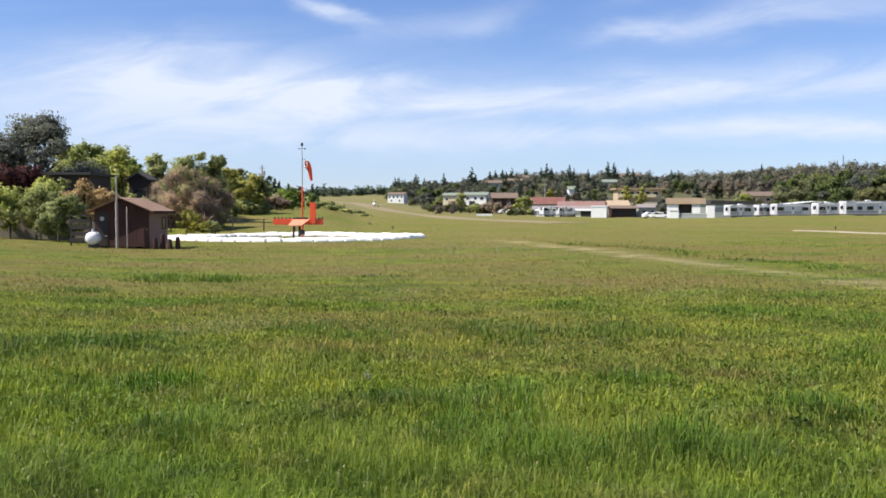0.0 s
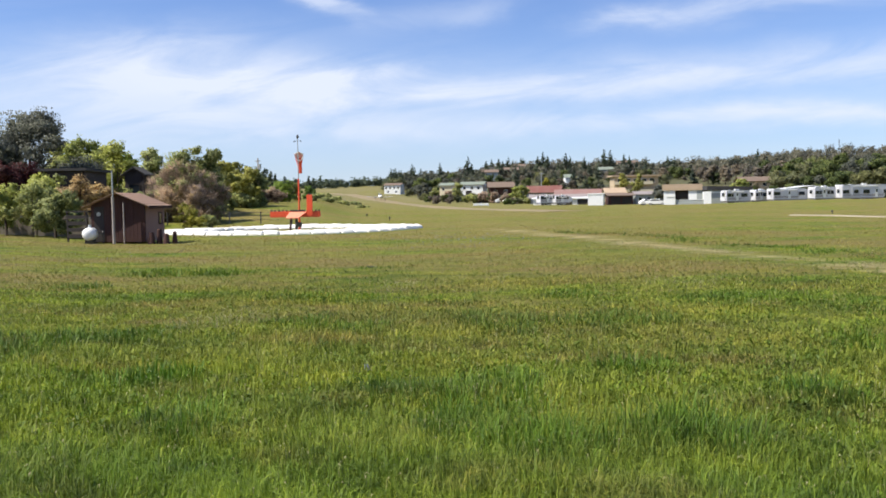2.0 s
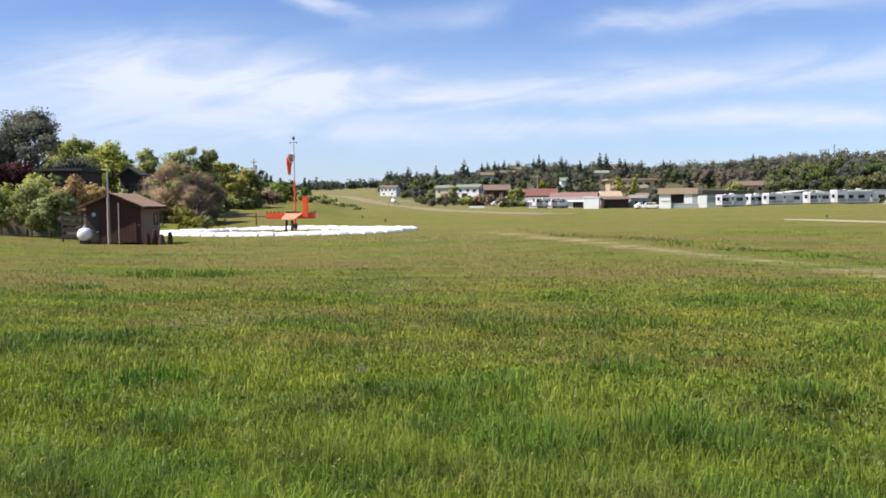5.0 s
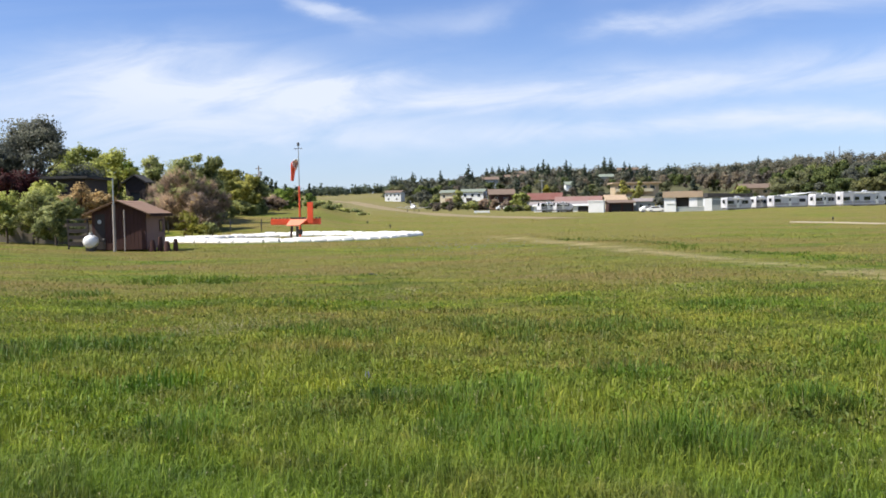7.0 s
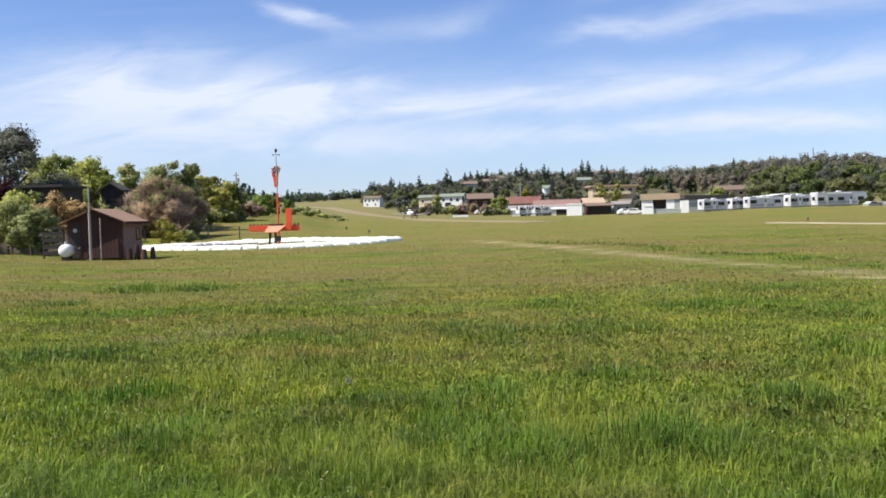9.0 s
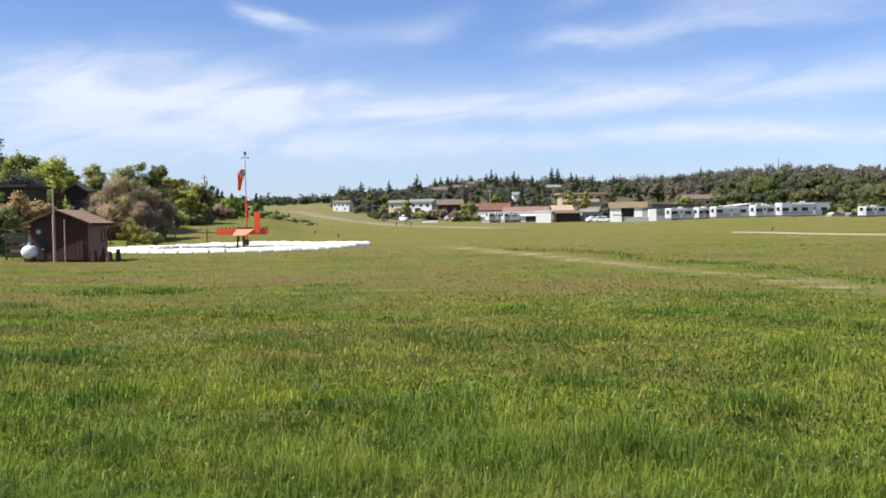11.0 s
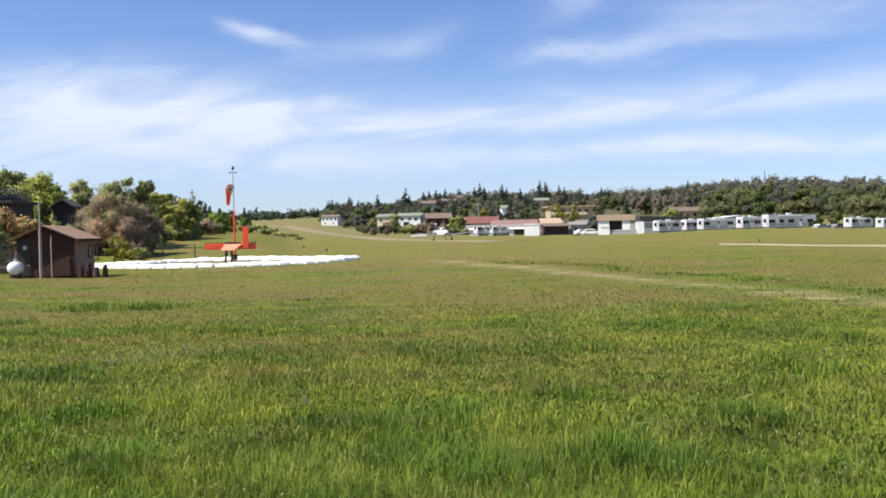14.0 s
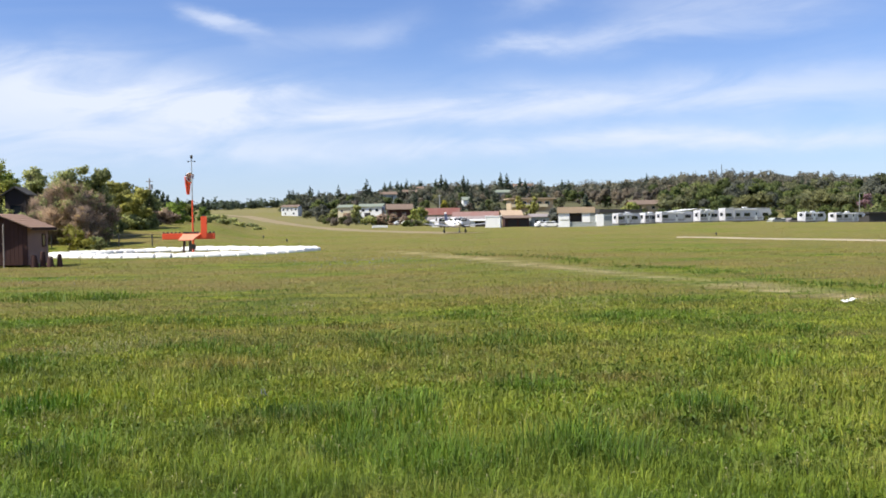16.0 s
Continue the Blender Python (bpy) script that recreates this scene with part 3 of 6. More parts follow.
def broad_blobs(h, w, seed, base=0.25, lobes=11):
    rng = random.Random(seed)
    out = [(0, 0, h * (0.5 + base / 2), w * 0.24, w * 0.24, h * (0.36 - base * 0.3))]
    for _ in range(lobes):
        a, t = rng.uniform(0, 6.283), rng.uniform(0, 1)
        zz = h * (base + 0.08 + (0.92 - base - 0.1) * t)
        k = math.sin(math.pi * min(1, 0.22 + 0.72 * t)) * w * 0.38 * rng.uniform(0.5, 1.12)
        r = w * rng.uniform(0.09, 0.20)
        out.append((k * math.cos(a), k * math.sin(a), min(zz, h - r * 0.8), r, r, r * rng.uniform(0.65, 0.95)))
    return out


def trunk_mesh(h, w, seed, top=0.75, limbs=6):
    rng = random.Random(seed)
    bm = bmesh.new()
    r = max(0.08, h * 0.022)
    bend = (rng.uniform(-0.04, 0.04) * h, rng.uniform(-0.04, 0.04) * h)
    rod(bm, (0, 0, -0.4), (bend[0] * 0.5, bend[1] * 0.5, h * 0.35), r, r * 0.75)
    rod(bm, (bend[0] * 0.5, bend[1] * 0.5, h * 0.35), (bend[0], bend[1], h * top), r * 0.75, r * 0.2)
    for _ in range(limbs):
        a, t = rng.uniform(0, 6.283), rng.uniform(0.2, 0.55)
        l = w * rng.uniform(0.22, 0.36)
        rod(bm, (bend[0] * t, bend[1] * t, h * t), (math.cos(a) * l, math.sin(a) * l, h * (t + rng.uniform(0.12, 0.28))), r * 0.42, r * 0.1, 6)
    return bm


def tree(name, x, y, h, w, leaves, label, category="tree", seed=1, count=1500, size=0.35, base=0.25, group="", lobes=11, z=None, blobs=None, limbs=6, twig=False):
    t = thing(name, pose(x, y, ground_z(x, y) if z is None else z), label, category, group)
    part("trunk", trunk_mesh(h, w, seed, limbs=limbs), BARK, t)
    me = leaf_mesh("crown", blobs or broad_blobs(h, w, seed, base, lobes), count, size, seed, twig=twig)
    me.materials.append(leaves)
    c = new("crown", me)
    c.parent = t
    return t


def conifer_blobs(h, w, seed):
    rng = random.Random(seed)
    out = []
    for i in range(12):
        t = 0.12 + 0.86 * i / 11
        r = w * 0.5 * (1 - t) ** 0.8 + 0.12
        a = rng.uniform(0, 6.283)
        out.append((math.cos(a) * r * 0.25, math.sin(a) * r * 0.25, h * t, r, r, h * 0.06))
    return out


# ---- ground and its strips ----
ground()
strip("runway", [tuple(run_at(t)) for t in (-6.5, -3.0, 0.0, 5.0, 10.0, 15.0, 16.35)], 4.6, DIRT, "tan worn runway running down from the rise", "runway", 0.05, 0.15)
strip("runway_shoulder", [(-44.0, 395.0), (-50.0, 425.0), (-54.0, 445.0)], 4.0, DIRT, "bare dirt at the head of the runway", "dirt", 0.03, 0.5)
strip("taxiway", [(34.0, 83.5), (36.6, 69.5), (39.0, 57.9), (42.5, 40.0)], 0.65, CONCRETE, "pale narrow taxiway in the grass", "taxiway", 0.09, 0.15)


CLUMPS = ((-2.0, 24.6, 0.5), (0.22, 7.2, 0.45), (0.15, 6.3, 0.35), (0.5, 5.7, 0.35), (0.55, 7.9, 0.35), (-4.9, 10.8, 0.75), (-4.2, 11.6, 0.5), (-7.6, 23.3, 1.0), (-5.9, 23.0, 0.7), (-2.6, 16.7, 0.8), (-1.6, 16.2, 0.6), (2.4, 16.1, 0.55), (-7.9, 19.1, 0.6), (2.75, 12.3, 0.75), (0.36, 15.2, 0.4),
          (0.95, 12.3, 0.8), (-1.1, 12.0, 0.5), (4.85, 10.0, 0.55), (-0.46, 7.6, 0.25), (-2.9, 8.6, 0.4), (1.9, 8.8, 0.4), (-1.9, 6.4, 0.35), (1.6, 5.9, 0.4), (3.2, 7.2, 0.35), (-2.1, 13.0, 0.5), (4.6, 14.5, 0.6), (6.6, 13.0, 0.6))


def straw_row(x, y):
    """Metres to the right of the mown track's middle."""
    return (x - 5.3) * 0.985 + (y - 50.0) * 0.172


def tuft_field(x, y):
    return np.sin(x * 2.1 + 1.7 * np.sin(y * 1.3)) * np.sin(y * 1.7 + 1.1 * np.sin(x * 0.9)) * 0.5 + np.sin(x * 0.53 + 2 * np.sin(y * 0.31)) * np.sin(y * 0.47) * 0.5


def grass():
    """Tufts of arching blades over the near field, long and dense close by, thinning with distance."""
    def blades(name, tufts, per, r0, r1, hmin, hmax, width, material, label, mask=None, seed=5, half=0.0, size=0.055, lean=(0.2, 1.05), upright=0.25):
        rng = np.random.default_rng(seed)
        r = r0 * (r1 / r0) ** rng.random(tufts)
        a = rng.uniform(-half or -0.60, half or 0.66, tufts)
        tx, ty = r * np.sin(a), r * np.cos(a)
        if mask is not None:
            keep = mask(tx, ty, rng)
            tx, ty = tx[keep], ty[keep]
        # blades lean out of the heart of their tuft; each tuft has a height of its own
        th = np.repeat(rng.uniform(0.5, 1.45, len(tx)), per)
        tx, ty = np.repeat(tx, per), np.repeat(ty, per)
        n = len(tx)
        far = np.maximum(1.0, np.hypot(tx, ty) / 8.0)
        ox, oy = rng.normal(size=n) * size * far, rng.normal(size=n) * size * far
        x, y = tx + ox, ty + oy
        r = np.hypot(x, y)
        z = land(x, y) - 0.02
        h = rng.uniform(hmin, hmax, n) * th * (1 + 0.5 * tuft_field(x, y)) * np.clip(1.45 - r / 15, 0.5, 1.1)
        h *= np.where((np.abs(straw_row(x, y)) < 0.9) & (y < 58) & (y > 18), 0.25, 1.0)
        w = width * np.maximum(1.0, r / 6.5) ** 0.9 * rng.uniform(0.6, 1.3, n)
        f = np.arctan2(oy, ox) + rng.normal(size=n) * 0.7
        ln = rng.uniform(lean[0], lean[1], n) * h * np.where(rng.random(n) < upright, 0.3, 1.0)
        dx, dy = np.cos(f) * ln, np.sin(f) * ln
        droop = 1 - 0.35 * (ln / h)
        g = f + rng.uniform(0.9, 2.2, n)
        wx, wy = np.cos(g) * w, np.sin(g) * w
        P = np.empty((n, 5, 3))
        P[:, 0] = np.stack([x - wx * 0.7, y - wy * 0.7, z], 1)
        P[:, 1] = np.stack([x + wx * 0.7, y + wy * 0.7, z], 1)
        P[:, 2] = np.stack([x + dx * 0.38 + wx, y + dy * 0.38 + wy, z + h * 0.68], 1)
        P[:, 3] = np.stack([x + dx * 0.38 - wx, y + dy * 0.38 - wy, z + h * 0.68], 1)
        P[:, 4] = np.stack([x + dx, y + dy, z + h * droop], 1)
        me = bpy.data.meshes.new(name)
        me.vertices.add(n * 5)
        me.vertices.foreach_set("co", P.ravel())
        i = np.arange(n) * 5
        quads = np.stack([i, i + 1, i + 2, i + 3, i + 3, i + 2, i + 4], 1).ravel()
        me.loops.add(n * 7)
        me.loops.foreach_set("vertex_index", quads)
        me.polygons.add(n * 2)
        s = np.arange(n) * 7
        me.polygons.foreach_set("loop_start", np.stack([s, s + 4], 1).ravel())
        me.update(calc_edges=True)
        me.materials.append(material)
        return tagged(new(name, me), label, "grass", kind="stuff")

    def clumps(x, y, rng):
        k2 = np.sin(x * 2.7 + 2 * np.sin(y * 1.1)) * np.sin(y * 2.3 + 2 * np.sin(x * 1.3 + 1))
        row = straw_row(x, y)
        k = 0.30 * k2 + 0.75 * np.exp(-((row - 2.6 - 0.6 * np.sin(y * 0.5)) / 0.9) ** 2) * np.clip((y - 17) / 4, 0, 1)
        for cx, cy, cr in CLUMPS:
            # seen at a low angle a clump is about twice as deep as it is broad
            k += 1.15 * np.exp(-((x - cx) / cr) ** 2 - ((y - cy) / (cr * 1.3)) ** 2)
        return k > 0.32 + 0.3 * rng.random(len(x))

    blades("grass", 36000, 9, 4.0, 20.0, 0.05, 0.16, 0.0026, BLADES, "lush green spring grass in low uneven tufts")
    blades("meadow_grass", 24000, 6, 9.0, 55.0, 0.05, 0.14, 0.0026, BLADES_MID, "shorter seeding meadow grass, olive and brownish", None, 6)
    blades("near_grass", 8000, 7, 0.45, 16.0, 0.06, 0.20, 0.0040, BLADES, "short green grass of the meadow edge", lambda x, y, rng: (np.abs(np.arctan2(x, y)) > 0.6) | (np.hypot(x, y) < 4.0), 7, math.pi)
    blades("tall_grass", 30000, 9, 4.0, 50.0, 0.12, 0.27, 0.0032, BLADES_TALL, "darker taller clumps of blue-green grass", clumps, 8)
    blades("bottom_grass", 16000, 5, 4.2, 7.0, 0.10, 0.20, 0.0022, BLADES_NEAR, "long green grass blades standing close together", lambda x, y, rng: rng.random(len(x)) < np.clip((6.9 - np.hypot(x, y)) / 1.6, 0, 1), 15, 0.0, 0.05, (0.25, 1.0), 0.25)
    blades("meadow_tufts", 9000, 4, 44.0, 165.0, 0.06, 0.15, 0.0030, BLADES_MID, "far field grass in low uneven tufts", None, 12, 0.0, 0.10)
    stalks()


def stalks():
    """Thin upright stems with pale nodding seed heads, and low rosettes of broad weed leaves."""
    rng = np.random.default_rng(17)
    n = 3200
    r = 4.4 * (34.0 / 4.4) ** rng.random(n)
    a = rng.uniform(-0.60, 0.66, n)
    x, y = r * np.sin(a), r * np.cos(a)
    # bleached stands of last year's stalks
    for i, (cx, cy, rad) in enumerate(((-2.9, 13.0, 0.5), (-3.5, 12.2, 0.5), (-0.9, 18.5, 0.8), (4.9, 17.5, 0.8), (8.2, 30.0, 1.2), (7.6, 34.0, 1.2), (9.2, 27.5, 0.8), (10.3, 21.0, 0.6))):
        q = slice(i * 130, i * 130 + 130)
        x[q], y[q] = cx + rng.normal(size=130) * rad * 0.6, cy + rng.normal(size=130) * rad
    r = np.hypot(x, y)
    z = land(x, y)
    h = rng.uniform(0.08, 0.22, n) * np.clip(1.3 - r / 30, 0.5, 1)
    f = rng.uniform(0, 6.283, n)
    k = h * rng.uniform(0.1, 0.5, n)
    hx, hy, hz = x + np.cos(f) * k, y + np.sin(f) * k, z + h
    sw = 0.0009 * np.maximum(1, r / 9)
    gx, gy = -np.sin(f), np.cos(f)
    hl, hw = rng.uniform(0.018, 0.045, n), 0.0045 * np.maximum(1, r / 9)
    P = np.empty((n, 8, 3))
    P[:, 0] = np.stack([x - gx * sw, y - gy * sw, z - 0.02], 1)
    P[:, 1] = np.stack([x + gx * sw, y + gy * sw, z - 0.02], 1)
    P[:, 2] = np.stack([hx + gx * sw, hy + gy * sw, hz], 1)
    P[:, 3] = np.stack([hx - gx * sw, hy - gy * sw, hz], 1)
    ex, ey = np.cos(f) * hl, np.sin(f) * hl
    P[:, 4] = np.stack([hx, hy, hz], 1)
    P[:, 5] = np.stack([hx + ex * 0.5 + gx * hw, hy + ey * 0.5 + gy * hw, hz + hl * 0.25], 1)
    P[:, 6] = np.stack([hx + ex, hy + ey, hz - hl * 0.1], 1)
    P[:, 7] = np.stack([hx + ex * 0.5 - gx * hw, hy + ey * 0.5 - gy * hw, hz + hl * 0.3], 1)
    i = np.arange(n) * 8
    ob = raw("seed_stalks", P.reshape(-1, 3).tolist(), np.stack([i, i + 1, i + 2, i + 3, i + 4, i + 5, i + 6, i + 7], 1).reshape(-1, 4).tolist(), SEEDHEAD)
    tagged(ob, "thin stalks with pale nodding seed heads above the grass", "grass", kind="stuff")
    m = 7000
    rr = 4.4 * (26.0 / 4.4) ** rng.random(m)
    aa = rng.uniform(-0.60, 0.66, m)
    cx, cy = np.repeat(rr * np.sin(aa), 7), np.repeat(rr * np.cos(aa), 7)
    n = len(cx)
    f = rng.uniform(0, 6.283, n)
    ll = rng.uniform(0.025, 0.06, n)
    lw = ll * rng.uniform(0.18, 0.34, n)
    up = rng.uniform(0.25, 1.3, n)
    z = land(cx, cy) + rng.uniform(0.0, 0.07, n)
    ex, ey, gx, gy = np.cos(f), np.sin(f), -np.sin(f), np.cos(f)
    P = np.empty((n, 4, 3))
    P[:, 0] = np.stack([cx + ex * 0.01, cy + ey * 0.01, z], 1)
    P[:, 1] = np.stack([cx + ex * ll * 0.55 + gx * lw, cy + ey * ll * 0.55 + gy * lw, z + ll * up * 0.6], 1)
    P[:, 2] = np.stack([cx + ex * ll, cy + ey * ll, z + ll * up * 0.75], 1)
    P[:, 3] = np.stack([cx + ex * ll * 0.55 - gx * lw, cy + ey * ll * 0.55 - gy * lw, z + ll * up * 0.6], 1)
    i = np.arange(n) * 4
    ob = raw("broad_leaved_weeds", P.reshape(-1, 3).tolist(), np.stack([i, i + 1, i + 2, i + 3], 1).tolist(), BLADES_WEED)
    tagged(ob, "low rosettes of broad green weed leaves among the grass", "weeds", kind="stuff")


grass()


def flowers():
    rng = random.Random(4)
    bm = bmesh.new()
    for cx, cy, rx, ry, n in ((1.2, 42.0, 4.5, 9.0, 320), (-11.0, 31.0, 5.0, 3.0, 24), (-0.75, 8.6, 0.08, 0.08, 4)):
        for _ in range(n):
            x, y = rng.gauss(cx, rx / 2), rng.gauss(cy, ry / 2)
            z = ground_z(x, y) + rng.uniform(0.06, 0.13)
            rod(bm, (x, y, z), (x + rng.uniform(-0.02, 0.02), y, z + 0.06), 0.006, 0.002, 4)
    tagged(link("wildflowers", bm, FLOWER), "scattered blue-violet wildflower spikes in the grass", "wildflowers", kind="stuff")


flowers()

# ---- the tool shed ----


def window(parent, x, y, z, w, h, axis="y", out=-1, frame_mat=None, name="window"):
    """A framed window on a wall that faces along an axis."""
    fr = bmesh.new()
    t, e = 0.06, 0.05
    def put(bm, a0, a1, z0, z1, d0, d1):
        lo, hi = sorted((d0 * out, d1 * out))
        if axis == "y":
            box(bm, x + a0, x + a1, y + lo, y + hi, z0, z1)
        else:
            box(bm, x + lo, x + hi, y + a0, y + a1, z0, z1)
    put(fr, -w / 2 - t, -w / 2, z - t, z + h + t, -0.02, e)
    put(fr, w / 2, w / 2 + t, z - t, z + h + t, -0.02, e)
    put(fr, -w / 2, w / 2, z + h, z + h + t, -0.02, e)
    put(fr, -w / 2, w / 2, z - t, z, -0.02, e + 0.03)
    f = part(name, fr, frame_mat or WHITE, parent)
    pb = bmesh.new()
    put(pb, -w / 2, w / 2, z, z + h, -0.01, 0.012)
    part("pane", pb, GLASS, f)
    return f


def gable_roof(x0, x1, y0, y1, eave, ridge, over, thick, along="y"):
    bm = bmesh.new()
    if along == "y":
        xm = (x0 + x1) / 2
        k = (ridge - eave) / (xm - x0) * over
        prof = [(x0 - over, eave - k), (xm, ridge), (x1 + over, eave - k), (x1 + over, eave - k + thick), (xm, ridge + thick), (x0 - over, eave - k + thick)]
        prism(bm, prof, y0 - over, y1 + over)
    else:
        ym = (y0 + y1) / 2
        k = (ridge - eave) / (ym - y0) * over
        prof = [(y0 - over, eave - k), (ym, ridge), (y1 + over, eave - k), (y1 + over, eave - k + thick), (ym, ridge + thick), (y0 - over, eave - k + thick)]
        prism(bm, prof, x0 - over, x1 + over)
        bmesh.ops.transform(bm, matrix=Matrix(((0, 1, 0, 0), (1, 0, 0, 0), (0, 0, 1, 0), (0, 0, 0, 1))), verts=bm.verts)
        bmesh.ops.recalc_face_normals(bm, faces=bm.faces)
    return bm


def tool_shed():
    g = -0.08
    t = thing("tool_shed", pose(-17.0, 47.6, g), "small brown wooden shed with a low gabled shingle roof", "shed")
    gab = bmesh.new()
    prism(gab, [(-1.42, 0.0), (1.42, 0.0), (1.42, 1.98), (0, 2.58), (-1.42, 1.98)], -1.6, -1.5)
    part("front_wall", gab, BROWN, t)
    gab = bmesh.new()
    prism(gab, [(-1.42, 0.0), (1.42, 0.0), (1.42, 1.98), (0, 2.58), (-1.42, 1.98)], 1.5, 1.6)
    part("back_wall", gab, BROWN, t)
    for i in range(14):
        x = -1.42 + 2.84 * (i + 0.5) / 14
        top = 2.56 - abs(x) * 0.42 - 0.09
        part("board", boxm(x - 0.096, x + 0.096, -1.622, -1.6, 0.02, top), BROWN, t)
    part("side_wall", boxm(1.34, 1.42, -1.5, 1.5, 0, 1.98), PINKTAN, t, "pinkish side wall with its lit look in the colour")
    part("side_wall", boxm(-1.42, -1.34, -1.5, 1.5, 0, 1.98), BROWN, t)
    for i in range(12):
        y = -1.5 + 3.0 * (i + 0.5) / 12
        if 8 <= i <= 9:
            continue
        part("board", boxm(1.42, 1.438, y - 0.118, y + 0.118, 0.02, 1.9), PINKTAN, t)
    window(t, 1.42, 0.88, 0.95, 0.5, 0.55, "x", 1, BROWN)
    r = part("roof", gable_roof(-1.42, 1.42, -1.6, 1.6, 1.98, 2.58, 0.36, 0.05), SHINGLE, t, "sunlit brown shingle roof")
    for side in (-1, 1):
        for k in range(6):
            s0 = 0.02 + k * 0.31
            bm = bmesh.new()
            c, sl = 1 / math.hypot(1, 0.4225), 0.4225
            prism(bm, [(side * s0 * c, 2.635 - s0 * c * sl), (side * (s0 + 0.31) * c, 2.625 - (s0 + 0.31) * c * sl + 0.025), (side * (s0 + 0.31) * c, 2.625 - (s0 + 0.31) * c * sl), (side * s0 * c, 2.625 - s0 * c * sl)], -1.98, 1.98)
            part("shingle", bm, SHINGLE, r)
    part("fascia", boxm(1.74, 1.78, -1.95, 1.95, 1.76, 1.90), BROWN, t)
    rf = bmesh.new()
    rod(rf, (-1.0, -1.66, 1.5), (-1.0, -1.61, 1.5), 0.11, 0.11, 14)
    part("wall_light", rf, GALV, t, "round grey wall fitting")
    part("door", boxm(-1.25, -0.72, -1.645, -1.60, 0.05, 1.9), DARKWOOD, t)
    lean = thing("lean_to", pose(-19.2, 47.8, g), "low dark lean-to with slatted sides beside the shed", "lean-to")
    part("roof", boxm(-0.75, 0.42, -1.4, 1.3, 1.62, 1.68), DARKWOOD, lean)
    for x, y in ((-0.68, -1.32), (0.36, -1.32), (-0.68, 1.2), (0.36, 1.2)):
        part("post", boxm(x - 0.04, x + 0.04, y - 0.04, y + 0.04, 0, 1.62), DARKWOOD, lean)
    for k in range(4):
        part("slat", boxm(-0.64, 0.32, -1.36, -1.33, 0.25 + 0.34 * k, 0.45 + 0.34 * k), DARKWOOD, lean)


tool_shed()


def pole(name, x, y, h, r, label, mat, category="post", step=None):
    """A round post; above the height of its step it goes on thinner."""
    t = thing(name, pose(x, y, ground_z(x, y)), label, category)
    k = step or h
    part("shaft", rod(bmesh.new(), (0, 0, -0.2), (0, 0, k), r, r * 0.9, 10), mat, t)
    if step:
        part("upper_pipe", rod(bmesh.new(), (0, 0, k), (0, 0, h), r * 0.5, r * 0.45, 10), GALV, t)
    part("cap", rod(bmesh.new(), (0, 0, h), (0, 0, h + 0.04), r * (0.65 if step else 1.25), r * 0.4, 10), STEEL, t)
    return t


pole("wooden_post", -16.95, 45.2, 3.8, 0.075, "tall pale weathered post standing before the shed", PALEWOOD, step=2.45)
pole("conduit_post", -16.6, 45.7, 2.15, 0.035, "thin pale conduit post beside the shed", PALEWOOD)


def fuel_tank():
    t = thing("propane_tank", pose(-18.1, 45.0, ground_z(-18.1, 45.0), rz=10), "white rounded propane tank lying on dark legs", "tank")
    bm = bmesh.new()
    rings = []
    for x, r in ((-0.56, 0.02), (-0.545, 0.14), (-0.50, 0.24), (-0.42, 0.31), (-0.32, 0.335), (0.32, 0.335), (0.42, 0.31), (0.50, 0.24), (0.545, 0.14), (0.56, 0.02)):
        rings.append([(r * math.cos(a), x, 0.5 + r * math.sin(a)) for a in np.linspace(0, 2 * math.pi, 25)[:-1]])
    part("vessel", loft(bm, rings), WHITE, t, smooth=True)
    for y in (-0.3, 0.3):
        part("leg", boxm(-0.2, 0.2, y - 0.03, y + 0.03, -0.05, 0.28, bevel=0.01), STEEL, t)
    bm = bmesh.new()
    rod(bm, (0, 0, 0.82), (0, 0, 0.98), 0.10, 0.09, 12)
    part("valve_hood", bm, GALV, t)
    r = thing("regulator_stand", pose(-17.5, 45.2, ground_z(-17.5, 45.2)), "dark pipework and regulator beside the tank", "pipework")
    bm = bmesh.new()
    rod(bm, (0, 0, -0.1), (0, 0, 0.55), 0.03)
    rod(bm, (0, 0, 0.5), (-0.25, -0.1, 0.62), 0.03)
    part("pipe", bm, STEEL, r)
    bm = bmesh.new()
    bmesh.ops.create_icosphere(bm, subdivisions=2, radius=0.085, matrix=Matrix.Translation((0, 0, 0.6)))
    part("regulator", bm, STEEL, r)


fuel_tank()


def stumps():
    rng = random.Random(3)
    for x, y, h, r in ((-15.2, 45.8, 0.62, 0.17), (-14.85, 46.0, 0.8, 0.15), (-14.45, 45.9, 0.55, 0.16), (-14.1, 46.2, 0.66, 0.13)):
        t = thing("log_stump", pose(x, y, ground_z(x, y)), "upright dark cut log in the grass by the shed", "log", "logs by the shed")
        bm = bmesh.new()
        rings = []
        for z, k in ((-0.1, 1.15), (0.15, 1.02), (h * 0.6, 0.86), (h - 0.04, 0.72), (h, 0.5)):
            rings.append([(r * k * (1 + 0.12 * math.sin(3 * a + h * 9)) * math.cos(a), r * k * math.sin(a), z) for a in np.linspace(0, 6.283, 13)[:-1]])
        part("log", loft(bm, rings), BROWN, t)


stumps()

